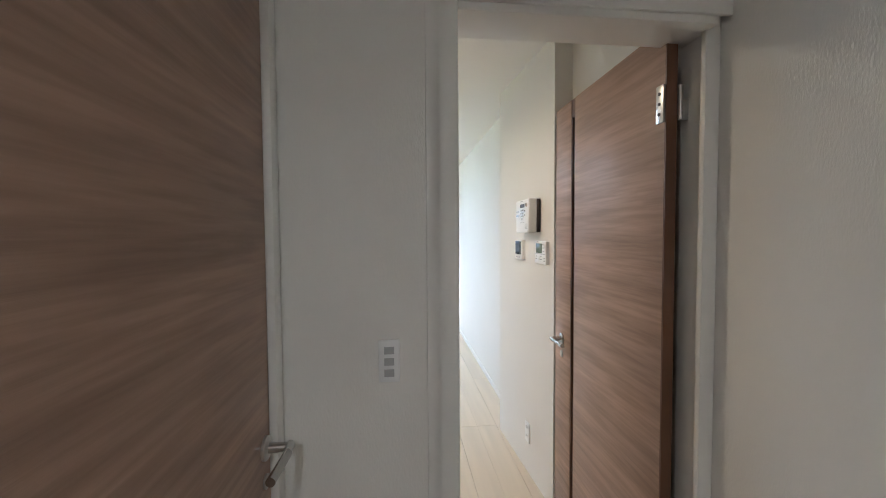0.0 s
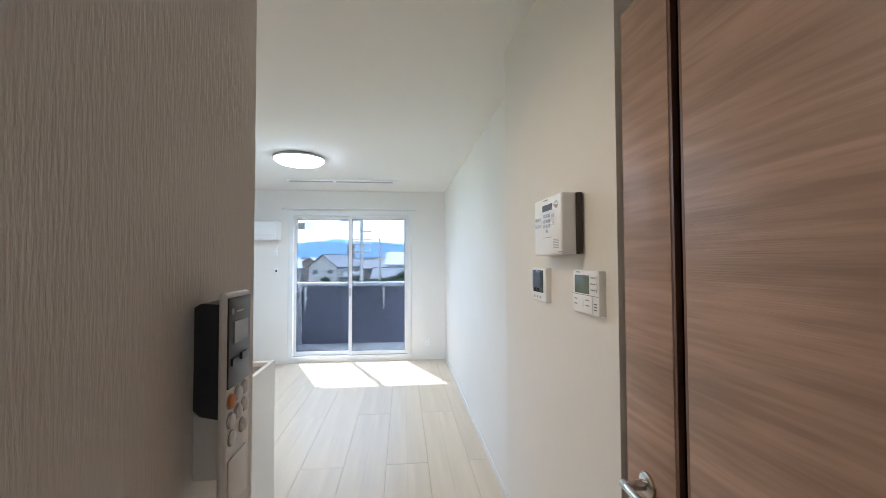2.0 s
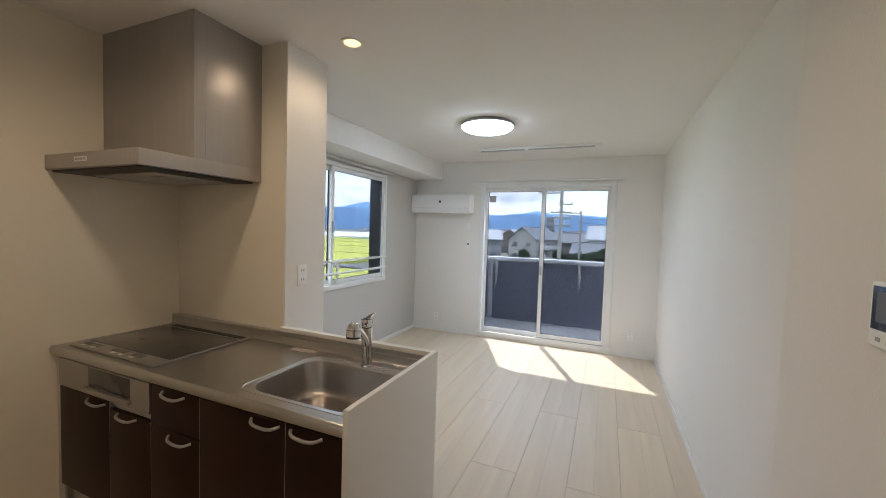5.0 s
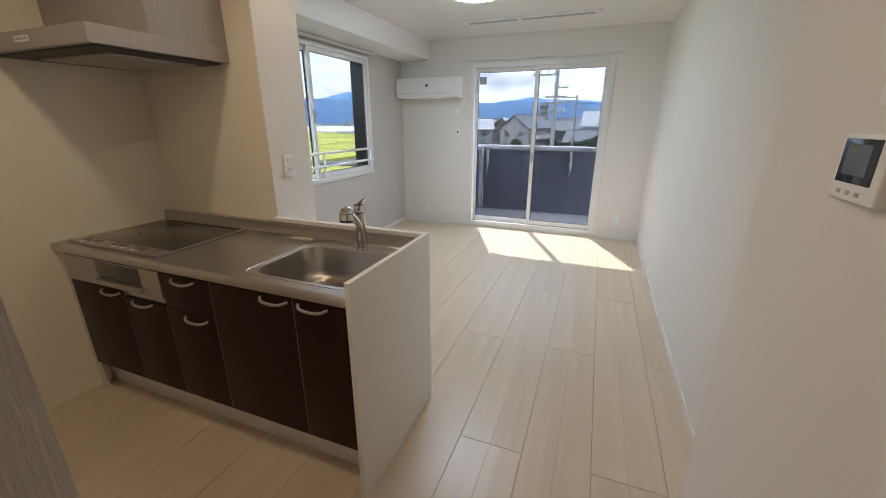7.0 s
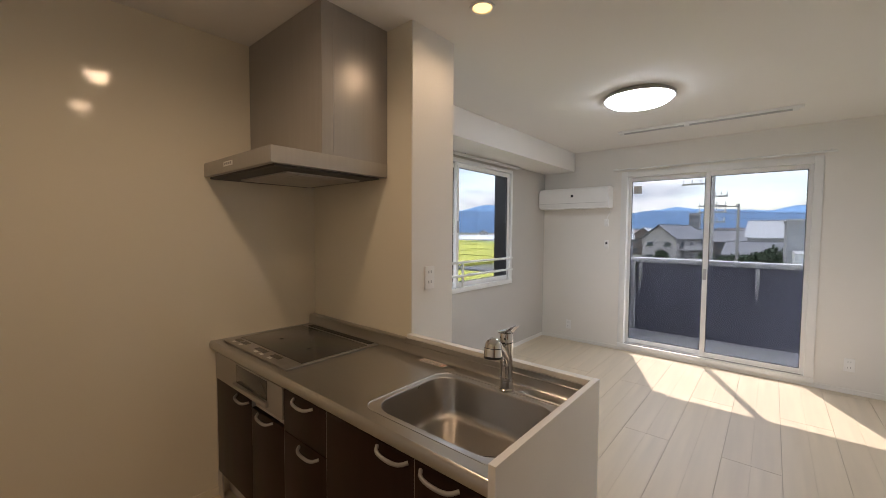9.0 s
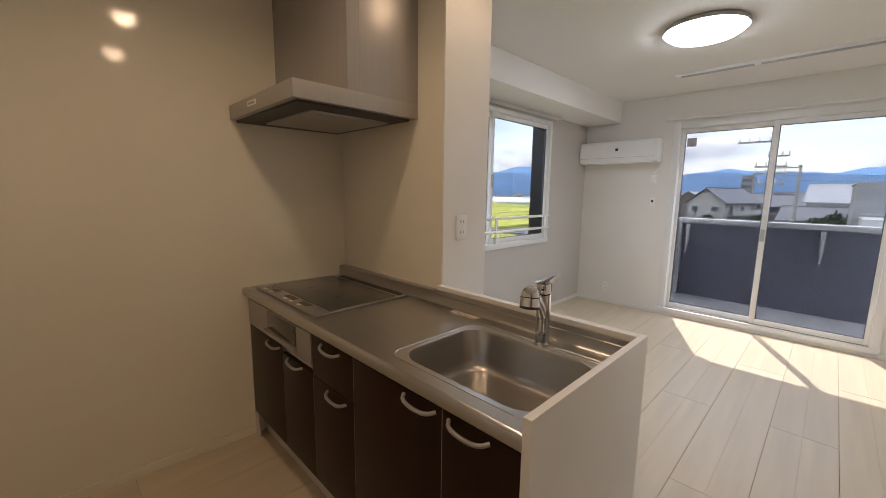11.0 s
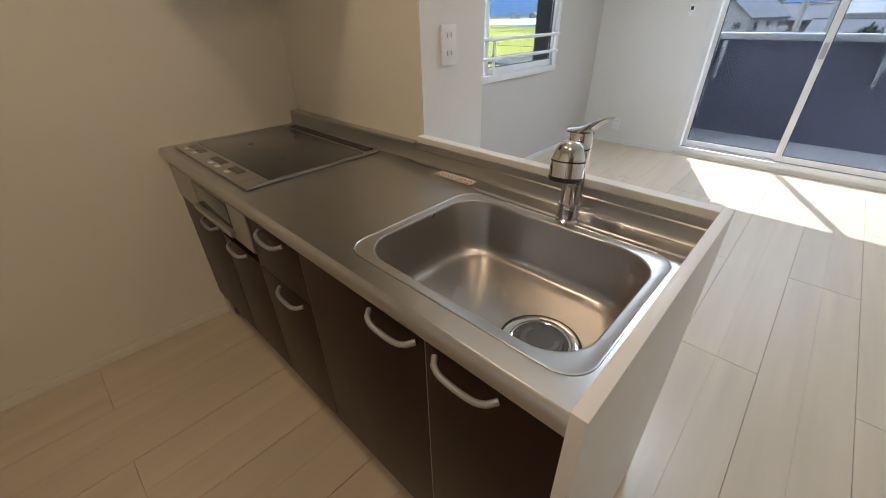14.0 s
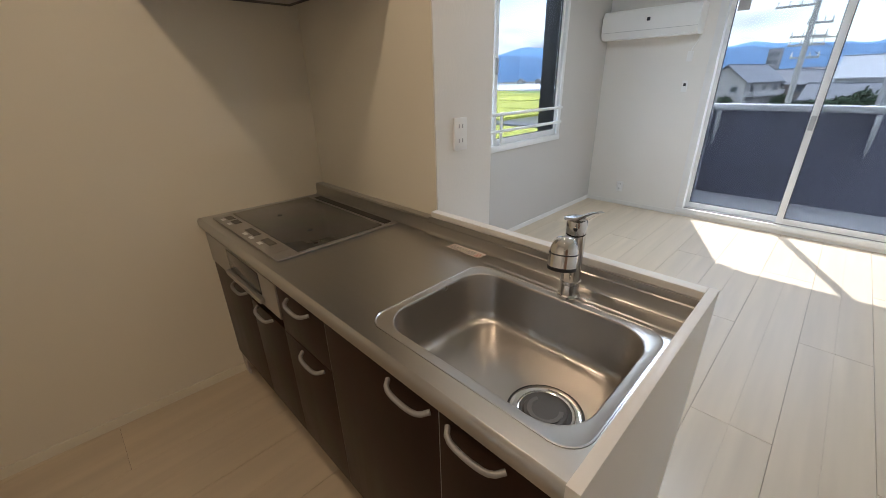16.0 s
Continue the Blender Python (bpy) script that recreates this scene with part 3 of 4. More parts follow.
for a, b_, m_ in ((-0.665, -0.60, PRINT), (-0.595, -0.56, PRINT), (-0.555, -0.536, REDPRINT)):
    for y in (3.321, 3.328, 3.335, 3.342):
        part("print_line", box(a, b_, y, y + 0.0022, ZT + 0.0012, ZT + 0.0016), m_, lab)

# tap
tp = thing("kitchen_tap", (-0.205, 3.300, ZT), "polished chrome single-lever kitchen tap with pull-out head", "tap")
TX, TY = -0.202, 3.297
up_ = Vector((0.075, -0.16, 1)).normalized()
foot = Vector((TX, TY, ZT))
part("base", turned(foot, (0, 0, 1), [(0, 0.029), (0.008, 0.029), (0.012, 0.025), (0.040, 0.024), (0.043, 0.0265), (0.050, 0.0265)]), CHROME, tp)
part("body", turned(foot + Vector((0, 0, 0.046)), up_, [(0, 0.0235), (0.006, 0.0245), (0.090, 0.0240), (0.146, 0.0240)]), CHROME, tp)
cap0 = foot + Vector((0, 0, 0.046)) + up_ * 0.148
cap = part("cap", turned(cap0, up_, [(0, 0.0225), (0.002, 0.0245), (0.030, 0.0245), (0.036, 0.021), (0.038, 0.010)]), CHROME, tp)
hd = foot + Vector((0, 0, 0.046)) + up_ * 0.050
head_at = Vector((-0.112, 3.065, 1.108))
hx = Vector((0.06, -0.16, -1)).normalized()
mid_ = (hd + head_at) / 2 + Vector((0, 0, 0.012))
part("spout", tube([hd, hd.lerp(mid_, 0.5) + Vector((0, 0, 0.010)), mid_, mid_.lerp(head_at, 0.6) + Vector((0, 0, -0.004)), head_at + hx * 0.026], 0.0155, 18), CHROME, tp)
head_ = part("spray_head", turned(head_at, hx, [(-0.004, 0.006), (-0.002, 0.014), (0.006, 0.021), (0.018, 0.0255), (0.034, 0.0275), (0.052, 0.0275)]), CHROME, tp)
part("nozzle", turned(head_at + hx * 0.052, hx, [(0, 0.0278), (0.007, 0.0270), (0.009, 0.020), (0.007, 0.006)]), DARK, head_, "black spray nozzle")
part("head_band", turned(head_at + hx * 0.026, hx, [(0, 0.0270), (0.0012, 0.0276), (0.0024, 0.0272)]), DARK, head_, "thin dark seam round the spray head")
ld_ = Vector((0.86, -0.51, 0)).normalized()
la_ = ld_.cross(Vector((0, 0, 1)))
lv = cap0 + up_ * 0.034
part("marker", turned(cap0 + up_ * 0.016 + Vector((0.35, -0.93, 0)).normalized() * 0.0235, (0.35, -0.93, 0.1), [(0, 0.005), (0.0018, 0.005), (0.002, 0.001)], 16), DARK, cap, "dark temperature mark")
prof = [(-0.026, 0.019, 0.000, 0.006), (-0.020, 0.0235, -0.002, 0.016), (0.004, 0.0245, 0.003, 0.018), (0.026, 0.022, 0.012, 0.016), (0.050, 0.017, 0.028, 0.010), (0.074, 0.012, 0.040, 0.006), (0.084, 0.007, 0.043, 0.003)]
part("lever", loft([[lv + ld_ * d + la_ * (w * math.cos(a)) + Vector((0, 0, z + h / 2 * math.sin(a))) for a in [2 * math.pi * i / 14 for i in range(14)]] for d, w, z, h in prof]), CHROME, tp)

# half wall cap and end panel
solid("counter_cap", box(-0.812, 0.080, 3.374, 3.408, 0.915, 0.936, 0.003), TRIM, "off-white cap board on the half wall behind the sink", "ledge")
solid("counter_half_wall", box(-0.812, 0.080, 3.378, 3.404, 0, 0.915), PAPER, "papered half wall on the living-room side of the counter", "wall")
tagged(link("counter_end_panel", box(0.080, 0.100, 2.750, 3.408, 0.0, 0.9365, 0.0015), TRIM, True), "off-white end panel of the kitchen counter", "panel", kind="structure")

# cabinets
YD = 2.811


def cab_handle(parent, x, z, w=0.135):
    pts = []
    for i in range(13):
        u = -1 + i / 6
        pts.append((x + u * w / 2, YD - 0.002 - 0.021 * max(0.0, 1 - abs(u) ** 6), z + 0.012 - 0.012 * (1 - u * u)))
    h = part("handle", tube(pts, 0.0060, 10), ALU, parent, "curved silver bar handle")
    return h


def unit(name, x0, x1, fronts, label):
    t = thing(name, ((x0 + x1) / 2, 3.1, 0), label, "cabinet", "kitchen base units")
    part("body", box(x0 + 0.001, x1 - 0.001, YD + 0.02, 3.36, 0.165, 0.806 if name != "sink_cabinet" else 0.66), CARCASS, t)
    part("plinth", box(max(x0 - (0.1 if x0 < -1.6 else 0), XK), x1, YD + 0.075, YD + 0.09, 0.0, 0.166), CARCASS, t, "pale recessed plinth")
    for nm, a, b_, z0, z1, hx_, hz in fronts:
        f = part(nm, box(a + 0.0015, b_ - 0.0015, YD, YD + 0.019, z0 + 0.0015, z1 - 0.0015, 0.0012), CAB, t, "dark brown glossy front")
        part("edge_strip", box(b_ - 0.0015, b_ + 0.0008, YD + 0.001, YD + 0.018, z0 + 0.002, z1 - 0.002), ALU, f)
        cab_handle(f, hx_, hz)
    return t


unit("hob_cabinet", -1.66, -0.94, [("door", -1.645, -1.235, 0.172, 0.668, -1.325, 0.640), ("door", -1.235, -0.94, 0.172, 0.640, -1.10, 0.618)], "dark brown base cabinet under the hob")
unit("drawer_cabinet", -0.94, -0.638, [("drawer", -0.94, -0.638, 0.634, 0.806, -0.790, 0.775), ("drawer", -0.94, -0.638, 0.172, 0.634, -0.752, 0.600)], "dark brown drawer cabinet with two drawers")
unit("sink_cabinet", -0.638, 0.078, [("door", -0.638, -0.204, 0.172, 0.806, -0.293, 0.775), ("door", -0.204, 0.078, 0.172, 0.806, -0.110, 0.775)], "dark brown two-door cabinet under the sink")
solid("counter_side_filler", box(-1.76, -1.66, YD + 0.02, YD + 0.03, 0.0, 0.80), CARCASS, "pale filler strip between cabinet and wall", "filler")

# hob and its grill
hob = thing("induction_hob", (-1.32, 3.1, ZT), "built-in induction hob with black glass and steel frame", "hob")
HX0, HX1, HY0, HY1, HZ = -1.648, -0.992, 2.850, 3.348, ZT + 0.001
part("frame", box(HX0, HX1, HY0, HY1, HZ, HZ + 0.009, 0.003), HOBTOP, hob)
part("glass_top", box(HX0 + 0.018, HX1 - 0.012, HY0 + 0.078, HY1 - 0.062, HZ + 0.0085, HZ + 0.0105, 0.0006), HOB, hob, "black glass cooking surface")
part("vent_grille", box(HX0 + 0.06, HX1 - 0.02, HY1 - 0.046, HY1 - 0.012, HZ + 0.0085, HZ + 0.012, 0.001), MESH, hob, "dark perforated vent strip")
part("control_strip", box(HX0 + 0.015, HX1 - 0.06, HY0 + 0.008, HY0 + 0.070, HZ + 0.0085, HZ + 0.0105, 0.0008), HOBTOP, hob)
for x0, x1 in ((-1.60, -1.545), (-1.525, -1.47), (-1.37, -1.27), (-1.21, -1.13)):
    part("control_window", box(x0, x1, HY0 + 0.034, HY0 + 0.062, HZ + 0.010, HZ + 0.0115), HOB, hob)
for x in (-1.585, -1.505, -1.335, -1.275, -1.195):
    part("touch_key", box(x, x + 0.028, HY0 + 0.013, HY0 + 0.027, HZ + 0.010, HZ + 0.0120), PLASTIC, hob)
for x, y in ((-1.44, 3.06), (-1.17, 3.06)):
    part("heat_mark", turned((x, y, HZ + 0.0105), (0, 0, 1), [(0, 0.010), (0.0006, 0.010)], 20), DARK, hob)
gr = thing("hob_grill", (-1.29, YD, 0.66), "grey steel grill front with dark window below the hob", "grill")
part("front", box(-1.645, -0.945, YD - 0.004, YD + 0.03, 0.672, 0.806, 0.003), HOBTOP, gr)
part("window", box(-1.385, -1.075, YD - 0.007, YD - 0.003, 0.715, 0.800, 0.003), HOB, gr, "dark glass grill window")
part("grip", box(-1.40, -1.06, YD - 0.022, YD - 0.004, 0.690, 0.712, 0.006), HOBTOP, gr)

# cooker hood
hood = thing("cooker_hood", (-1.37, 3.1, 1.70), "grey metal cooker hood with a box chimney", "cooker hood")
HW = -0.992
part("chimney", box(XK + 0.001, HW - 0.001, 3.030, YK - 0.001, 1.778, ZC - 0.001, 0.0015), HOODSTEEL, hood)
part("seam", box(HW - 0.001, HW + 0.0006, 3.088, 3.0905, 1.79, 2.44), GREYPL, hood)
can = part("canopy", box(XK + 0.001, HW, 2.798, YK - 0.001, 1.712, 1.780, 0.0025), HOODSTEEL, hood)
part("underside", box(XK + 0.03, HW - 0.03, 2.825, 3.38, 1.702, 1.713, 0.002), MESH, can, "dark underside")
part("filter_panel", box(-1.60, -1.12, 2.93, 3.33, 1.694, 1.703, 0.003), HOODSTEEL, can)
part("filter_label", box(-1.25, -1.14, 3.0, 3.2, 1.6925, 1.694), HOBTOP, can)
part("switch_plate", box(-1.46, -1.36, 2.7955, 2.7985, 1.738, 1.760, 0.001), PLASTIC, can, "pale switch plate")
bars(can, "switch_key", GREYPL, [(-1.45 + k_ * 0.022, -1.435 + k_ * 0.022, 1.744, 1.754) for k_ in range(4)], "-y", 2.7955)

# ---- lamps ----
lampt = thing("ceiling_light", (-0.255, 5.21, ZC), "round white ceiling lamp with a glowing domed diffuser", "ceiling lamp")
part("backing", turned((-0.255, 5.21, ZC), (0, 0, -1), [(0, 0.225), (0.012, 0.240), (0.030, 0.241), (0.033, 0.236), (0.024, 0.228)], 64), GREYPL, lampt, "grey rim")
part("diffuser", turned((-0.255, 5.21, ZC - 0.024), (0, 0, -1), [(0, 0.226), (0.008, 0.226), (0.018, 0.220), (0.036, 0.194), (0.050, 0.145), (0.058, 0.08), (0.060, 0.02)], 64), LAMP, lampt)


def downlight(x, y, power, ZC=ZC, wide=170, tone=(1.0, 0.74, 0.48)):
    t = thing("downlight", (x, y, ZC), "small round recessed downlight with a warm bulb", "downlight", "ceiling downlights")
    part("trim_ring", loft([circle((x, y, ZC - 0.001), (0, 0, 1), 0.058, 40), circle((x, y, ZC - 0.006), (0, 0, 1), 0.057, 40), circle((x, y, ZC - 0.007), (0, 0, 1), 0.046, 40), circle((x, y, ZC - 0.001), (0, 0, 1), 0.042, 40)], False, False), PLASTIC, t)
    part("bulb", turned((x, y, ZC - 0.0005), (0, 0, -1), [(0, 0.041), (0.003, 0.040), (0.010, 0.030), (0.013, 0.008)], 32), WARM, t, "warm glowing bulb")
    d = bpy.data.lights.new("downlight_lamp", "SPOT")
    d.energy, d.color, d.spot_size, d.spot_blend, d.shadow_soft_size = power, tone, radians(wide), 0.6, 0.055
    o = new("downlight_lamp", d)
    o.location = (x, y, ZC - 0.03)


for x, y, w_ in ((-0.50, 3.54, 2.2), (-0.684, 2.442, 5.2), (0.195, 2.376, 5.2)):
    downlight(x, y, w_)
downlight(0.33, -0.95, 5.4, ZC - 0.03, 172, (1.0, 0.93, 0.85))

rail = thing("ceiling_rail", (0, 6.25, ZC), "flat white laundry pole rail fixed to the ceiling", "ceiling rail")
part("rail", box(-0.69, 0.69, 6.220, 6.282, ZC - 0.022, ZC - 0.001, 0.004), SASH, rail)
part("pole", rod((-0.66, 6.251, ZC - 0.026), (0.66, 6.251, ZC - 0.026), 0.010), GREYPL, rail, "grey pole")
for x in (-0.66, -0.10, 0.64):
    part("bracket", box(x - 0.02, x + 0.02, 6.226, 6.276, ZC - 0.036, ZC - 0.020, 0.003), SASH, rail)

# ---- air conditioner ----
ac = thing("air_conditioner", (-1.41, 6.93, 1.72), "white wall-mounted air conditioner with a small dark mark", "air conditioner")
prof = [(YF, 1.735), (6.90, 1.725), (6.85, 1.74), (6.832, 1.775), (6.826, 1.84), (6.83, 1.93), (6.85, 1.975), (6.88, 1.985), (YF, 1.985)]
part("body", loft([[(x, y, z) for y, z in prof] for x in (-1.842, -0.972)]), PLASTIC, ac)
part("end_cap", loft([[(x, y, z) for y, z in prof] for x in (-1.848, -1.842)]), PLASTIC, ac)
part("end_cap", loft([[(x, y, z) for y, z in prof] for x in (-0.972, -0.966)]), PLASTIC, ac)
part("outlet_flap", box(-1.80, -1.01, 6.838, 6.875, 1.731, 1.742, 0.003), PLASTIC, ac)
part("panel_gap", box(-1.84, -0.974, 6.8262, 6.83, 1.792, 1.7945), GREYPL, ac)
part("badge", box(-1.415, -1.385, 6.8245, 6.8275, 1.868, 1.898, 0.001), DARK, ac, "small dark mark")
part("cord", tube([(-0.98, 7.015, 1.76), (-0.99, 7.02, 1.68), (-1.025, 7.02, 1.62), (-1.035, 7.018, 1.57)], 0.004, 8), PLASTIC, ac)

# ---- balcony door ----
bd = thing("window_balcony_door", (0, 7.08, 0.05), "white aluminium sliding balcony door with two clear panes", "sliding door", kind="structure")
part("frame_side", box(-0.872, -0.805, YF - 0.012, 7.16, 0.05, 2.15, 0.004), SASH, bd)
part("frame_side", box(0.805, 0.872, YF - 0.012, 7.16, 0.05, 2.15, 0.004), SASH, bd)
part("frame_head", box(-0.805, 0.805, YF - 0.012, 7.16, 2.085, 2.15, 0.004), SASH, bd)
part("frame_sill", box(-0.872, 0.872, YF - 0.016, 7.18, 0.035, 0.085, 0.004), SASH, bd)
part("sill_track", box(-0.80, 0.80, 7.045, 7.050, 0.085, 0.094), ALU, bd)
part("sill_track", box(-0.80, 0.80, 7.105, 7.110, 0.085, 0.094), ALU, bd)


def sash(parent, x0, x1, y, z0, z1, st, name="sash"):
    s = part(name, box(x0, x0 + st[0], y, y + 0.034, z0, z1, 0.003), SASH, parent)
    part("stile", box(x1 - st[1], x1, y, y + 0.034, z0, z1, 0.003), SASH, s)
    part("top_rail", box(x0 + st[0], x1 - st[1], y + 0.001, y + 0.033, z1 - 0.045, z1, 0.003), SASH, s)
    part("bottom_rail", box(x0 + st[0], x1 - st[1], y + 0.001, y + 0.033, z0, z0 + 0.055, 0.003), SASH, s)
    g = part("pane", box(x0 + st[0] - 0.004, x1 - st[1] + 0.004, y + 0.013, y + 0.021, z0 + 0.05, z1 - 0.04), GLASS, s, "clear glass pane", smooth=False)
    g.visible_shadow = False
    for a0, a1, b0, b1 in ((x0 + st[0], x0 + st[0] + 0.006, z0 + 0.055, z1 - 0.045), (x1 - st[1] - 0.006, x1 - st[1], z0 + 0.055, z1 - 0.045), (x0 + st[0], x1 - st[1], z0 + 0.055, z0 + 0.061), (x0 + st[0], x1 - st[1], z1 - 0.051, z1 - 0.045)):
        part("gasket", box(a0, a1, y + 0.010, y + 0.024, b0, b1), DARK, s)
    return s


ls = sash(bd, -0.806, 0.006, 7.095, 0.088, 2.085, (0.034, 0.042))
rs = sash(bd, -0.030, 0.806, 7.045, 0.088, 2.085, (0.046, 0.034))
part("latch", box(-0.026, 0.008, 7.030, 7.046, 0.93, 1.05, 0.004), GREYPL, rs, "grey crescent latch")
part("sticker", box(-0.755, -0.665, 7.105, 7.1075, 1.895, 1.985), GREYPL, ls, "grey square film sticker")


def curtain_rail(p0, p1, inward, label):
    t = thing("curtain_rail", ((Vector(p0) + Vector(p1)) / 2), label, "curtain rail")
    a, b_, n_ = Vector(p0), Vector(p1), Vector(inward)
    for d in (0.035, 0.075):
        part("rail", tube([a + n_ * d, b_ + n_ * d], 0.008, 8), SASH, t)
    for u in (0.02, 0.5, 0.98):
        c = a.lerp(b_, u)
        part("bracket", tube([c + Vector((0, 0, 0.012)), c + n_ * 0.09 + Vector((0, 0, 0.012))], 0.006, 8), SASH, t)
    return t


curtain_rail((-0.95, YF, 2.175), (0.95, YF, 2.175), (0, -1, 0), "slim white double curtain rail over the balcony door")

# ---- side window ----
sw = thing("window_side", (XL, 5.6, 0.83), "white aluminium sliding side window with two guard rails", "window", kind="structure")
part("frame_side", box(XL - 0.15, XL + 0.012, 4.105, 4.145, 0.83, 2.16, 0.004), SASH, sw)
part("frame_side", box(XL - 0.055, XL + 0.012, 6.115, 6.155, 0.83, 2.16, 0.004), SASH, sw)
part("outer_frame", box(XL - 0.21, XL - 0.056, 6.100, 6.155, 0.83, 2.16, 0.002), DARK, sw, "dark outer frame of the window")
part("frame_head", box(XL - 0.15, XL + 0.012, 4.145, 6.115, 2.12, 2.16, 0.004), SASH, sw)
part("window_sill", box(XL - 0.15, XL + 0.020, 4.105, 6.155, 0.815, 0.865, 0.004), SASH, sw)


def side_sash(y0, y1, x, st0, st1):
    s = part("sash", box(x, x + 0.03, y0, y0 + st0, 0.865, 2.12, 0.003), SASH, sw)
    part("stile", box(x, x + 0.03, y1 - st1, y1, 0.865, 2.12, 0.003), SASH, s)
    part("top_rail", box(x + 0.001, x + 0.029, y0 + st0, y1 - st1, 2.075, 2.12, 0.003), SASH, s)
    part("bottom_rail", box(x + 0.001, x + 0.029, y0 + st0, y1 - st1, 0.865, 0.915, 0.003), SASH, s)
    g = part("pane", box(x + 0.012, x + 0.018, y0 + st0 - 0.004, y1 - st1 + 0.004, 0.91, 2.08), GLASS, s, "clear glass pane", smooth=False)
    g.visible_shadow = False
    for a0, a1, b0, b1 in ((y0 + st0, y0 + st0 + 0.006, 0.915, 2.075), (y1 - st1 - 0.006, y1 - st1, 0.915, 2.075), (y0 + st0, y1 - st1, 0.915, 0.921), (y0 + st0, y1 - st1, 2.069, 2.075)):
        part("gasket", box(x + 0.009, x + 0.021, a0, a1, b0, b1), DARK, s)
    return s


side_sash(4.145, 5.16, XL - 0.09, 0.03, 0.04)
s2 = side_sash(5.105, 6.115, XL - 0.045, 0.04, 0.032)
part("latch", box(XL - 0.016, XL - 0.002, 5.112, 5.138, 1.42, 1.54, 0.004), GREYPL, s2, "grey crescent latch")
for z in (1.12, 0.985):
    part("guard_rail", rod((XL + 0.022, 4.13, z), (XL + 0.022, 6.14, z), 0.013), SASH, sw, "white guard rail")
for y in (4.2, 5.18, 6.10):
    part("rail_post", box(XL + 0.004, XL + 0.020, y - 0.012, y + 0.012, 0.865, 1.135, 0.003), SASH, sw)
curtain_rail((XL, 4.02, 2.185), (XL, 6.22, 2.185), (1, 0, 0), "slim white double curtain rail over the side window")

# ---- balcony ----
solid("balcony_floor", box(-1.35, 3.0, 7.2, 8.42, -0.35, 0.005), CONCRETE, "grey balcony floor", "floor")
par = thing("balcony_parapet", (0.8, 8.3, -0.1), "dark grey balcony parapet with a white metal cap", "parapet", kind="structure")
part("wall", box(-1.06, 3.0, 8.27, 8.40, -0.10, 1.0), WALLGREY, par)
part("cap", box(-1.12, 3.02, 8.235, 8.43, 0.998, 1.062, 0.008), SASH, par, "white metal cap")
part("end_post", box(-1.12, -0.985, 8.22, 8.42, -0.10, 0.998, 0.004), SASH, par, "white end post")
part("side_wall", box(-1.12, -1.06, 7.2, 8.22, -0.10, 1.0), WALLGREY, par)
part("side_cap", box(-1.14, -1.04, 7.2, 8.235, 0.998, 1.06, 0.006), SASH, par)
for x in (-0.92, 0.41, 1.75):
    b_ = thing("laundry_bracket", (x, 8.25, 0.99), "white folding laundry pole bracket on the parapet", "bracket", "laundry brackets")
    part("plate", box(x - 0.022, x + 0.022, 8.235, 8.268, 0.74, 0.985, 0.004), SASH, b_)
    part("arm", box(x - 0.014, x + 0.014, 8.205, 8.236, 0.62, 0.955, 0.005), SASH, b_)
    part("hook", tube([(x, 8.22, 0.63), (x, 8.19, 0.60), (x, 8.175, 0.63)], 0.008, 8), SASH, b_)
solid("outer_wall", box(XL - 0.19, 3.2, 7.2, 7.21, 2.2, 3.4), EXTWALL, "grey outer wall of the house over the balcony", "wall")
solid("roof_slab", box(-2.4, 3.2, -1.6, 7.3, ZC + 0.12, ZC + 0.3), EXTWALL, "flat roof slab over the flat", "roof")

# ---- outdoors ----
GZ = -6.0
GRASS = shade("field_soil", (0.15, 0.155, 0.11), 0.95, var=0.3, scale=(0.05, 0.05, 0.05))
RICE = shade("ripe_rice", (0.46, 0.47, 0.075), 0.95, var=0.15, scale=(0.12, 0.12, 0.12), random_tone=0.15, second=0.1)
GREEN = shade("green_crop", (0.19, 0.28, 0.08), 0.95, var=0.2, scale=(0.12, 0.12, 0.12), random_tone=0.2, second=0.1)
ROADM = shade("asphalt", (0.16, 0.16, 0.165), 0.9, var=0.1, scale=(1, 1, 1))
VINYL = shade("greenhouse_film", (0.72, 0.75, 0.78), 0.3, var=0.05)
# distance haze is put into the blue base colours of both hill ranges
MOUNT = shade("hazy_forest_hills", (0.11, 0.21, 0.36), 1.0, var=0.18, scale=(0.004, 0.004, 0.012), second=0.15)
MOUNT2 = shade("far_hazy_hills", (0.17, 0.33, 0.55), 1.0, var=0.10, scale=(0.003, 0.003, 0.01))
STUCCO = [shade("stucco_" + n_, c, 0.85, var=0.06, scale=(1, 1, 1)) for n_, c in (("beige", (0.40, 0.385, 0.375)), ("white", (0.52, 0.52, 0.51)), ("grey", (0.30, 0.30, 0.315)), ("brown", (0.20, 0.165, 0.14)))]
TILES = [shade("roof_" + n_, c, 0.6, var=0.14, scale=(0.6, 6, 6)) for n_, c in (("slate", (0.16, 0.17, 0.19)), ("brown", (0.22, 0.17, 0.15)), ("silver", (0.42, 0.44, 0.46)))]
PANEW = shade("far_window", (0.06, 0.08, 0.10), 0.1, var=0.1)
POLEM = shade("pole_concrete", (0.40, 0.39, 0.38), 0.8, var=0.08)
LEAF = shade("tree_leaves", (0.035, 0.06, 0.028), 0.8, var=0.4, scale=(1.5, 1.5, 1.5))
BARK = shade("bark", (0.12, 0.09, 0.07), 0.9, var=0.2)
CARW = shade("car_paint", (0.75, 0.75, 0.76), 0.25, var=0.02, coat=0.5)

bm = bmesh.new()
vs = [bm.verts.new(p) for p in ((-3000, -1500, GZ), (3000, -1500, GZ), (3000, 3500, GZ), (-3000, 3500, GZ))]
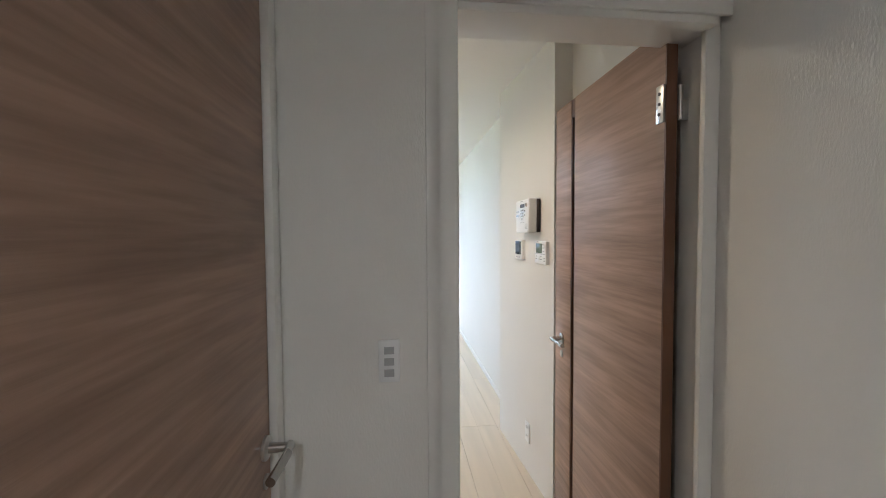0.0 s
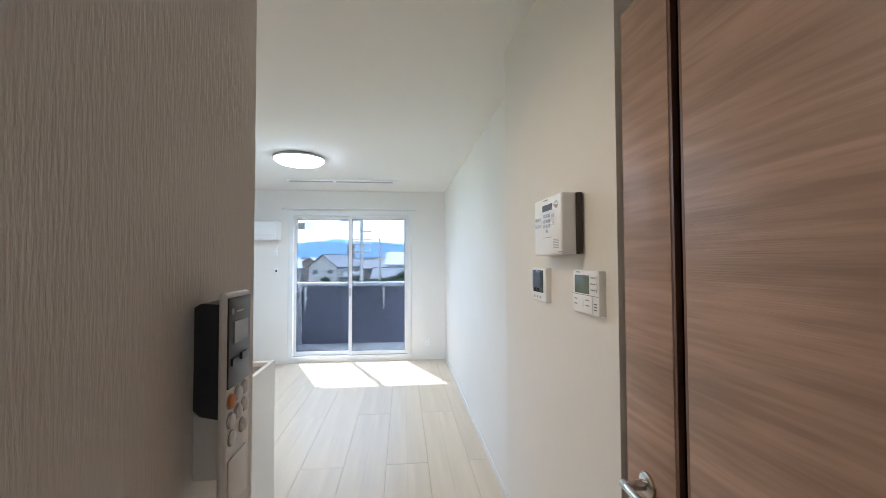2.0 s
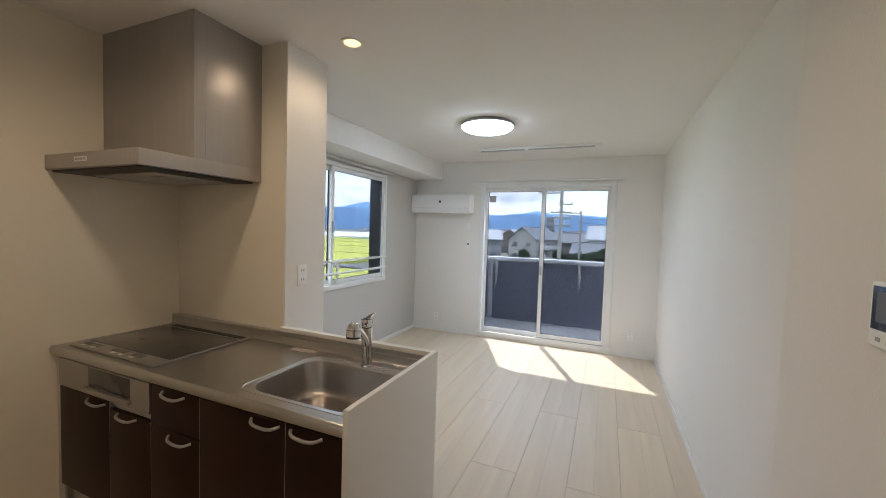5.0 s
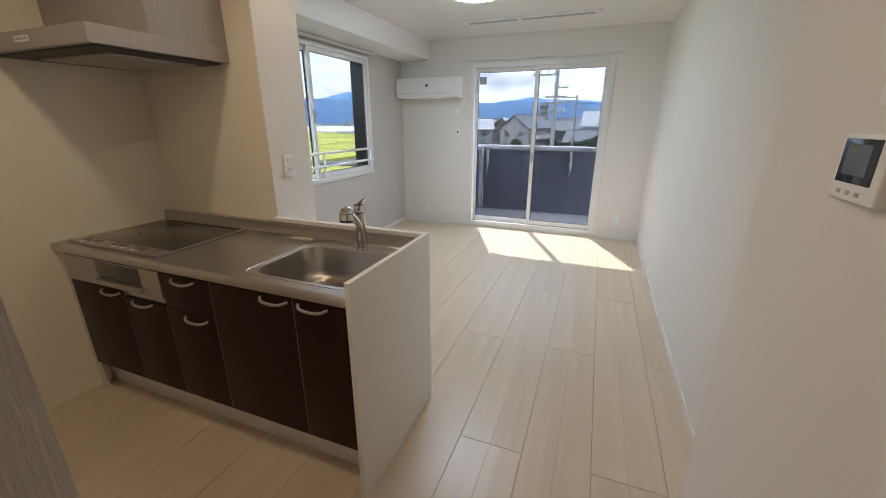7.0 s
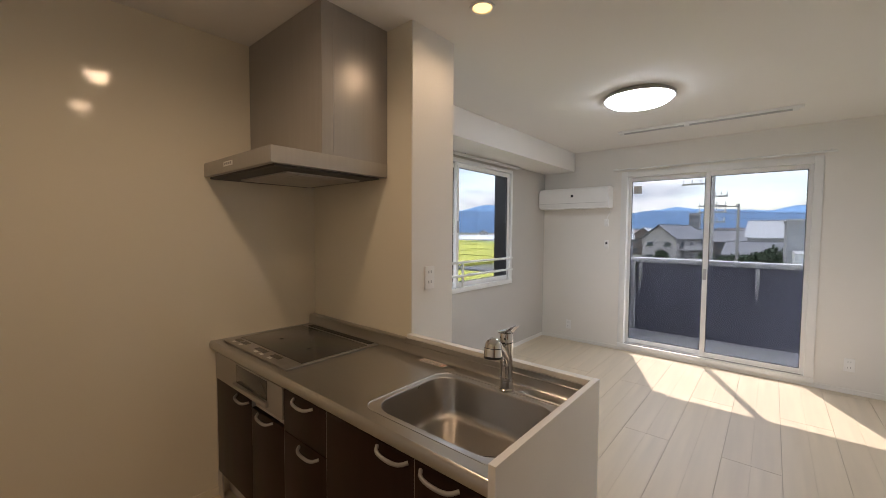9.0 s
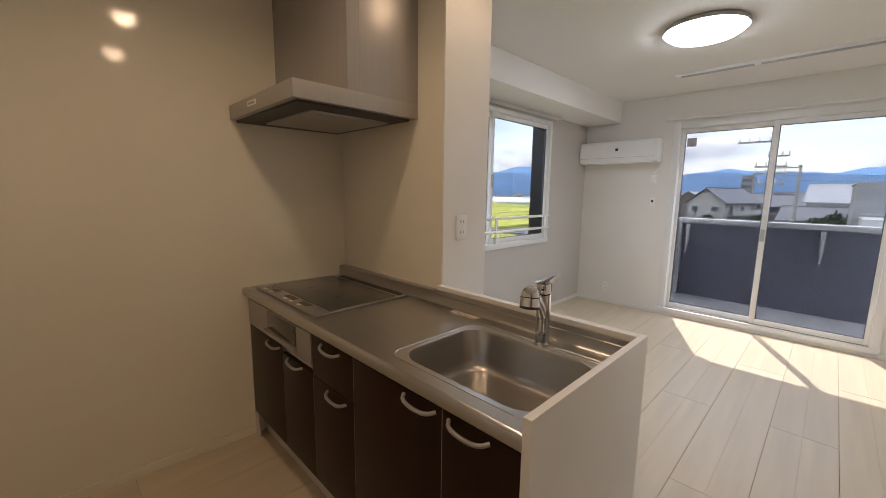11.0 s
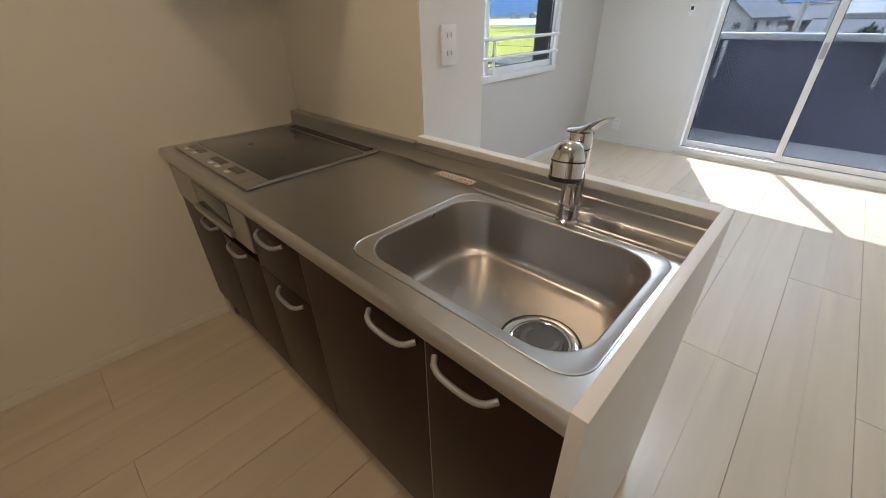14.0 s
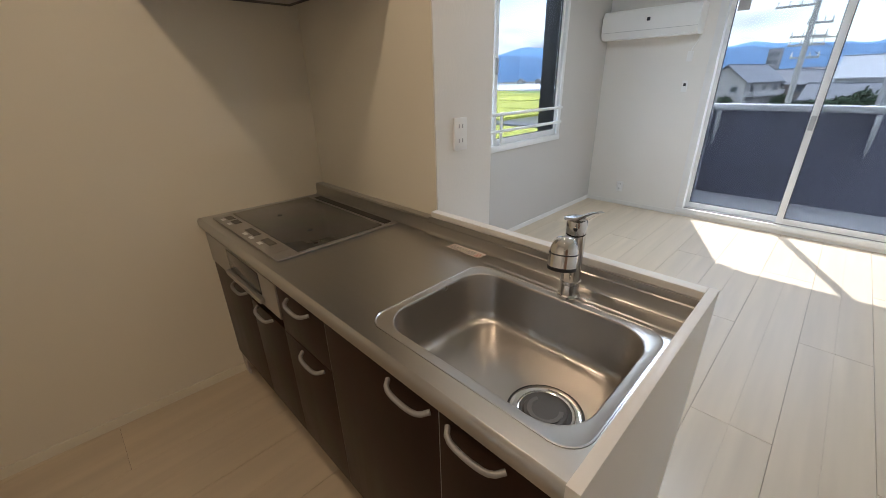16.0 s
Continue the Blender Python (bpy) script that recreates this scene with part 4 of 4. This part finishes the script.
bm.faces.new(vs)
solid("ground", bm, GRASS, "flat grassy plain round the town", "ground")


def hills(name, dist, base, amp, seed, material, label):
    bm = bmesh.new()
    prev = None
    for i in range(0, 161):
        a = radians(-75 + i * 150 / 160)
        hgt = base + amp * (noise.noise(Vector((i * 0.06 + seed, 0.3, 0))) + 0.5 * noise.noise(Vector((i * 0.17 + seed, 1.3, 0))) + 0.2 * noise.noise(Vector((i * 0.5 + seed, 2.3, 0))))
        x, y = dist * math.sin(a), dist * math.cos(a)
        col = [bm.verts.new((x * f, y * f, GZ + max(0, hgt) * g)) for f, g in ((0.90, 0.0), (0.95, 0.45 + 0.12 * noise.noise(Vector((i * 0.3, seed, 5)))), (1.0, 1.0), (1.1, 0.5))]
        if prev:
            for p in range(3):
                bm.faces.new((prev[p], col[p], col[p + 1], prev[p + 1]))
        prev = col
    o = solid(name, bm, material, label, "hills")
    o.data.polygons.foreach_set("use_smooth", [True] * len(o.data.polygons))
    return o


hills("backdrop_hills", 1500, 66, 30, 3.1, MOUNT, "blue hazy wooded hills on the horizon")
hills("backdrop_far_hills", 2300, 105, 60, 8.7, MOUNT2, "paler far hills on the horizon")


# fields towards the side window
def field(x0, x1, y0, y1, z, m_, name, label):
    bm = box(x0, x1, y0, y1, GZ - 0.05, GZ + z)
    return tagged(link(name, bm, m_), label, "field", "fields", "structure")


rnd = random.Random(4)
for gx in range(9):
    for gy in range(7):
        x1 = -14 - gx * 34
        y0 = -10 + gy * 34
        if y0 > 50 and x1 > -45:
            continue
        m_, nm, lb = (RICE, "rice_field", "ripening yellow-green rice field") if rnd.random() < 0.66 else (GREEN, "crop_field", "green crop field")
        field(x1 - 32.5, x1, y0, y0 + 32.0, 0.5 if m_ is RICE else 0.35, m_, nm, lb)
for gx, gy in ((8, 5), (8, 4), (7, 6)):
    for k2 in range(3):
        xg, yg = -20 - gx * 34, -4 + gy * 34 + k2 * 8.2
        t = thing("greenhouse", (xg, yg, GZ), "long white film greenhouse in the fields", "greenhouse", "greenhouses")
        arc = [(yg + 3.2 * math.cos(radians(a)), GZ + 0.5 + 2.6 * math.sin(radians(a))) for a in range(0, 181, 15)]
        part("cover", loft([[(xx, y, z) for y, z in arc] for xx in (xg - 24, xg)]), VINYL, t)
solid("road", box(-300, 300, 58, 62, GZ - 0.04, GZ + 0.56), ROADM, "grey asphalt road between field and houses", "road")
c_, s_ = math.cos(radians(35)), math.sin(radians(35))
for k2 in range(24):
    q = (k2 - 12) * 14.0
    t = thing("greenhouse", (-172 + q * c_, 246 + q * s_, GZ), "low white film tunnel beside a far field", "greenhouse", "greenhouses")
    part("cover", loft([[(-172 + (q + u) * c_ - w * s_, 246 + (q + u) * s_ + w * c_, z) for w, z in ((0, GZ), (0, GZ + 0.8), (30, GZ + 2.6), (90, GZ + 3.3), (90, GZ))] for u in (0, 13.9)]), VINYL, t, smooth=False)
solid("road_lane", box(-13, -8.5, -100, 300, GZ - 0.04, GZ + 0.55), ROADM, "narrow grey farm road", "road")


def house(cx, cy, w, d, eave, ridge, rot, wall_m, roof_m, label, floors=2, balcony=False):
    """A gabled house: ridge along local y. Walls, roof slabs, windows with frames."""
    t = new("house")
    t.location = (cx, cy, GZ)
    t.rotation_euler = (0, 0, radians(rot))
    tagged(t, label, "house", "houses of the town")
    ORIGIN[t] = Vector()
    gable = [(-w / 2, 0), (w / 2, 0), (w / 2, eave), (0, ridge), (-w / 2, eave)]
    part("wall", loft([[(x, y, z) for x, z in gable] for y in (-d / 2, d / 2)]), wall_m, t, smooth=False)
    s = (ridge - eave) / (w / 2)
    o = 0.5
    for sg in (-1, 1):
        lo = [(sg * (w / 2 + o), eave - o * s + 0.02), (0, ridge + 0.02), (0, ridge + 0.24), (sg * (w / 2 + o), eave - o * s + 0.2)]
        part("roof", loft([[(x, y, z) for x, z in lo] for y in (-d / 2 - o, d / 2 + o)]), roof_m, t, smooth=False)
    part("ridge_cap", box(-0.15, 0.15, -d / 2 - o, d / 2 + o, ridge + 0.18, ridge + 0.32), roof_m, t, smooth=False)
    fh = eave / floors
    def win(x0, x1, y0, y1, z0, z1):
        p = part("window", box(x0, x1, y0, y1, z0, z1), STUCCO[1], t, smooth=False)
        e = 0.1
        if abs(y1 - y0) < abs(x1 - x0):
            ym = y0 - 0.02 if y0 < 0 else y1
            part("pane", box(x0 + e, x1 - e, ym, ym + 0.02, z0 + e, z1 - e), PANEW, p, smooth=False)
        else:
            xm = x0 - 0.02 if x0 < 0 else x1
            part("pane", box(xm, xm + 0.02, y0 + e, y1 - e, z0 + e, z1 - e), PANEW, p, smooth=False)
    for f in range(floors):
        z0 = f * fh + 0.9
        for u in (-0.26, 0.26):
            win(u * w - 0.75, u * w + 0.75, -d / 2 - 0.06, -d / 2 + 0.02, z0, z0 + 1.25)
        for u in (-0.32, 0.0, 0.32):
            win(w / 2 - 0.02, w / 2 + 0.06, u * d - 0.8, u * d + 0.8, z0, z0 + 1.3)
            win(-w / 2 - 0.06, -w / 2 + 0.02, u * d - 0.8, u * d + 0.8, z0, z0 + 1.3)
    if floors > 1:
        part("string_course", box(-w / 2 - 0.05, w / 2 + 0.05, -d / 2 - 0.05, d / 2 + 0.05, fh + 0.05, fh + 0.2), STUCCO[2], t, smooth=False)
    if balcony:
        for f in range(floors):
            b2 = part("balcony", box(w / 2, w / 2 + 1.2, -d * 0.42, d * 0.42, f * fh + 0.1, f * fh + 0.25), STUCCO[2], t, smooth=False)
            part("balcony_rail", box(w / 2 + 1.12, w / 2 + 1.2, -d * 0.42, d * 0.42, f * fh + 0.25, f * fh + 1.25), STUCCO[1], b2, smooth=False)
    return t


house(-17.8, 112, 7.6, 17, 6.0, 8.9, -13, STUCCO[0], TILES[0], "beige two-storey apartment house with gabled roof and balconies", 2, True)
house(-33.0, 108, 9.5, 12, 5.6, 8.0, -70, STUCCO[2], TILES[2], "grey two-storey house with a pale metal roof", 2)
house(-15.0, 140, 8.5, 12, 5.6, 8.0, 75, STUCCO[1], TILES[0], "white house with dark slate roof", 2)
house(-8.5, 132, 8, 12, 5.4, 7.8, 20, STUCCO[2], TILES[2], "grey house with pale metal roof", 2)
house(-4.0, 122, 9, 14, 5.2, 7.6, 80, STUCCO[3], TILES[0], "dark brown house with dark tiled roof", 2)
house(-1.0, 90, 7, 9, 3.6, 5.6, 84, STUCCO[3], TILES[0], "low dark house with tiled roof behind garden trees", 1)
house(4.6, 102, 9, 15, 6.6, 9.6, 86, STUCCO[1], TILES[2], "white building with a bright silver metal roof", 2)
house(-46, 128, 10, 14, 5.6, 8.0, 20, STUCCO[1], TILES[1], "white house with brown roof", 2)
house(-27, 165, 10, 16, 5.6, 8.2, 60, STUCCO[0], TILES[2], "beige house with pale metal roof", 2)
house(12, 150, 11, 15, 5.8, 8.6, 40, STUCCO[1], TILES[0], "white far house with slate roof", 2)
house(-6.0, 176, 12, 18, 5.8, 8.6, 80, STUCCO[2], TILES[1], "grey far house with brown roof", 2)
house(24, 140, 11, 15, 5.6, 8.2, 15, STUCCO[0], TILES[1], "beige far house with brown roof", 2)
house(-62, 170, 11, 15, 5.6, 8.2, 65, STUCCO[2], TILES[0], "grey far house with slate roof", 2)
house(-40, 190, 12, 16, 5.6, 8.4, 10, STUCCO[1], TILES[2], "white far house with metal roof", 2)
house(16, 200, 12, 16, 5.8, 8.8, 75, STUCCO[0], TILES[0], "beige far house with slate roof", 2)
rr2 = random.Random(11)
for k2 in range(30):
    a = radians(-62 + k2 * 3.0 + rr2.uniform(-1.5, 1.5))
    r_ = rr2.uniform(230, 420) if k2 > 13 else rr2.uniform(620, 800)
    house(r_ * math.sin(a), r_ * math.cos(a), rr2.uniform(9, 14), rr2.uniform(12, 20), rr2.uniform(4.6, 5.8), rr2.uniform(6.6, 8.2), rr2.uniform(0, 90), STUCCO[k2 % 4], TILES[(k2 * 2) % 3], "distant two-storey town house", 2)
# closer rows of town roofs beyond the balcony
for k2 in range(26):
    a = radians(-18 + k2 * 1.1 + rr2.uniform(-0.4, 0.4))
    r_ = 150 + (k2 * 37) % 90 + rr2.uniform(-6, 6)
    house(r_ * math.sin(a), r_ * math.cos(a), rr2.uniform(7, 9), rr2.uniform(9, 13), rr2.uniform(5.4, 6.4), rr2.uniform(7.4, 8.8), rr2.choice((0, 15, 70, 85)), STUCCO[(k2 * 3) % 4], TILES[(k2 * 2 + 1) % 3], "small two-storey town house with a pitched roof", 2)
tw = thing("apartment_tower", (-33, 260, GZ), "distant plain grey apartment tower", "tower")
part("wall", box(-35.5, -30.5, 258, 264, GZ, 12.0), STUCCO[2], tw, smooth=False)
for f in range(5):
    for u in range(2):
        part("window", box(-35 + u * 2.3, -33.4 + u * 2.3, 257.9, 258.02, GZ + 2 + f * 3.2, GZ + 3.5 + f * 3.2), PANEW, tw, smooth=False)

lou = thing("louvred_building", (4.0, 43, GZ), "pale grey building clad in horizontal boards", "building")
part("wall", box(1.42, 8.0, 42.5, 54, GZ, 2.35), STUCCO[2], lou, smooth=False)
part("porch", box(1.75, 6.0, 37.0, 42.4, GZ, 0.05), STUCCO[1], lou, smooth=False)
for k2 in range(18):
    part("cladding_board", box(1.38, 8.0, 42.42, 42.5, -1.6 + k2 * 0.22, -1.43 + k2 * 0.22), TILES[2], lou, smooth=False)
for k2 in range(10):
    part("cladding_board", box(1.71, 6.0, 36.92, 37.0, -3.1 + k2 * 0.31, -2.85 + k2 * 0.31), VINYL, lou, smooth=False)
part("roof_edge", box(1.30, 8.2, 42.3, 54.2, 2.35, 2.48), TILES[2], lou, smooth=False)


def utility_pole(x, y, top, arms, label):
    t = thing("utility_pole", (x, y, GZ), label, "utility pole", "utility poles")
    part("pole", rod((x, y, GZ), (x, y, top), 0.17, 0.11, 12), POLEM, t)
    for z, ln, off in arms:
        a = part("crossarm", box(x - ln / 2 + off, x + ln / 2 + off, y - 0.05, y + 0.05, z - 0.05, z + 0.05), POLEM, t)
        for u in (-0.45, -0.15, 0.15, 0.45):
            part("insulator", rod((x + off + u * ln, y, z + 0.05), (x + off + u * ln, y, z + 0.28), 0.05, 0.03, 8), PLASTIC, a)
    for k2 in range(8):
        part("step_bolt", rod((x - 0.25, y, GZ + 3 + k2 * 0.7), (x + 0.25, y, GZ + 3 + k2 * 0.7), 0.015, n=6), POLEM, t)
    return t


utility_pole(-2.45, 32, 6.2, [(4.55, 1.6, -0.9), (3.7, 1.0, 0.3), (3.1, 1.5, 0.0), (2.7, 1.5, 0.0), (2.1, 1.2, 0.1)], "concrete utility pole with several crossarms")
utility_pole(-2.1, 50, 4.25, [(4.0, 1.6, -0.9)], "slim concrete utility pole with one crossarm")
utility_pole(24, 46, 4.2, [(3.9, 1.8, 0), (3.2, 1.6, 0)], "concrete utility pole beside the road")
for z in (3.4, 2.85):
    for p, q in (((-2.1, 50), (24, 46)), ((-2.45, 32), (-2.1, 50))):
        pts = [(p[0] + (q[0] - p[0]) * u, p[1] + (q[1] - p[1]) * u, z - 1.6 * u * (1 - u)) for u in [i / 10 for i in range(11)]]
        tagged(link("power_line", tube(pts, 0.014, 5), DARK), "black overhead power line between utility poles", "cable", "power lines")


def tree(x, y, hgt, seed):
    r = random.Random(seed)
    t = thing("tree", (x, y, GZ), "dark green leafy garden tree", "tree", "garden trees")
    part("trunk", tube([(x, y, GZ), (x + 0.1, y, GZ + hgt * 0.3), (x - 0.1, y + 0.1, GZ + hgt * 0.7)], 0.16, 8), BARK, t)
    for k3 in range(5):
        a = r.uniform(0, 6.28)
        part("limb", tube([(x, y, GZ + hgt * 0.4), (x + hgt * 0.3 * math.cos(a), y + hgt * 0.3 * math.sin(a), GZ + hgt * r.uniform(0.6, 0.85))], 0.05, 6), BARK, t)
    bm = bmesh.new()
    for k3 in range(900):
        a, e, q = r.uniform(0, 6.28), r.uniform(-0.6, 1.57), r.uniform(0.55, 1.0)
        q *= 0.8 + 0.35 * noise.noise(Vector((a * 1.3, e * 2, seed)))
        p = Vector((x + hgt * 0.42 * q * math.cos(a) * math.cos(e), y + hgt * 0.42 * q * math.sin(a) * math.cos(e), GZ + hgt * 0.62 + hgt * 0.38 * q * math.sin(e)))
        u = Vector((r.uniform(-1, 1), r.uniform(-1, 1), r.uniform(-1, 1))).normalized()
        w_ = u.orthogonal().normalized()
        s_ = r.uniform(0.14, 0.3)
        bm.faces.new([bm.verts.new(p + u * s_), bm.verts.new(p + w_ * s_ * 0.6), bm.verts.new(p - u * s_), bm.verts.new(p - w_ * s_ * 0.6)])
    part("crown", bm, LEAF, t, smooth=False)


for i, (x, y, h_) in enumerate(((-4.6, 70, 4.2), (-3.2, 74, 4.6), (-1.0, 70, 5.0), (0.6, 72, 5.6), (2.0, 74, 4.8), (-16, 88, 4.0), (-9, 92, 4.2))):
    tree(x, y, h_, i)


def car(x, y, rot):
    t = new("car")
    t.location, t.rotation_euler = (x, y, GZ), (0, 0, radians(rot))
    tagged(t, "white parked hatchback car", "car", "parked cars")
    ORIGIN[t] = Vector()
    side = [(-1.9, 0.3), (1.9, 0.3), (1.95, 0.75), (1.1, 0.95), (0.6, 1.45), (-1.3, 1.48), (-1.85, 0.95)]
    part("body", loft([[(px, py, pz) for px, pz in side] for py in (-0.78, 0.78)]), CARW, t)
    part("side_glass", box(-1.2, 0.55, -0.79, 0.79, 0.98, 1.36), PANEW, t)
    for px in (-1.2, 1.2):
        for py in (-0.8, 0.62):
            part("wheel", rod((px, py, 0.3), (px, py + 0.18, 0.3), 0.3, n=16), DARK, t)


for x, y, r_ in ((-13.4, 88, 60), (-10.2, 90, 70), (-16.8, 87, 75)):
    car(x, y, r_)

# ---- floor boards ----
BW, BL, GAP = 0.295, 1.86, 0.0008
meshes = {}


def board_mesh(w, ln):
    key = (round(w, 3), round(ln, 3))
    if key not in meshes:
        bm = bmesh.new()
        c = 0.0012
        lo = [(GAP, GAP), (w - GAP, GAP), (w - GAP, ln - GAP), (GAP, ln - GAP)]
        hi = [(GAP + c, GAP + c), (w - GAP - c, GAP + c), (w - GAP - c, ln - GAP - c), (GAP + c, ln - GAP - c)]
        a = [bm.verts.new((x, y, -0.006)) for x, y in lo]
        b2 = [bm.verts.new((x, y, -c)) for x, y in lo]
        d2 = [bm.verts.new((x, y, 0.0)) for x, y in hi]
        for p, q in ((a, b2), (b2, d2)):
            for k2 in (1, 3):
                bm.faces.new((p[k2], p[(k2 + 1) % 4], q[(k2 + 1) % 4], q[k2]))
        # the top is two strips with a fine groove between them
        g = 0.0011
        lows = [[bm.verts.new((w / 2 + dx, y, z)) for dx, z in ((-g, 0.0), (0, -0.0012), (g, 0.0))] for y in (hi[0][1], hi[2][1])]
        for k2 in range(2):
            bm.faces.new((lows[0][k2], lows[0][k2 + 1], lows[1][k2 + 1], lows[1][k2]))
        bm.faces.new((d2[0], lows[0][0], lows[1][0], d2[3]))
        bm.faces.new((lows[0][2], d2[1], d2[2], lows[1][2]))
        bm.faces.new((a[0], a[1], b2[1], b2[0]))
        bm.faces.new((a[2], a[3], b2[3], b2[2]))
        bm.faces.new((b2[0], b2[1], d2[1], lows[0][2], lows[0][1], lows[0][0], d2[0]))
        bm.faces.new((b2[2], b2[3], d2[3], lows[1][0], lows[1][1], lows[1][2], d2[2]))
        bmesh.ops.recalc_face_normals(bm, faces=bm.faces[:])
        me = bpy.data.meshes.new("board")
        bm.to_mesh(me)
        bm.free()
        me.materials.append(BOARD)
        meshes[key] = me
    return meshes[key]


floor_ = tagged(new("floor"), "pale ash wood-look floor boards", "floor", "", "structure")
for i in range(-7, 6):
    x0 = 0.040 + i * BW
    first = 3.21 if i % 2 else 4.15
    start = first - BL * 4
    j = 0
    while start + j * BL < YF + 0.02:
        y0, y1 = max(start + j * BL, -1.2), min(start + (j + 1) * BL, YF + 0.02)
        j += 1
        if y1 - y0 < 0.05:
            continue
        ob = new("board", board_mesh(BW, y1 - y0))
        ob.parent = floor_
        ob.location = (x0, y0, 0)
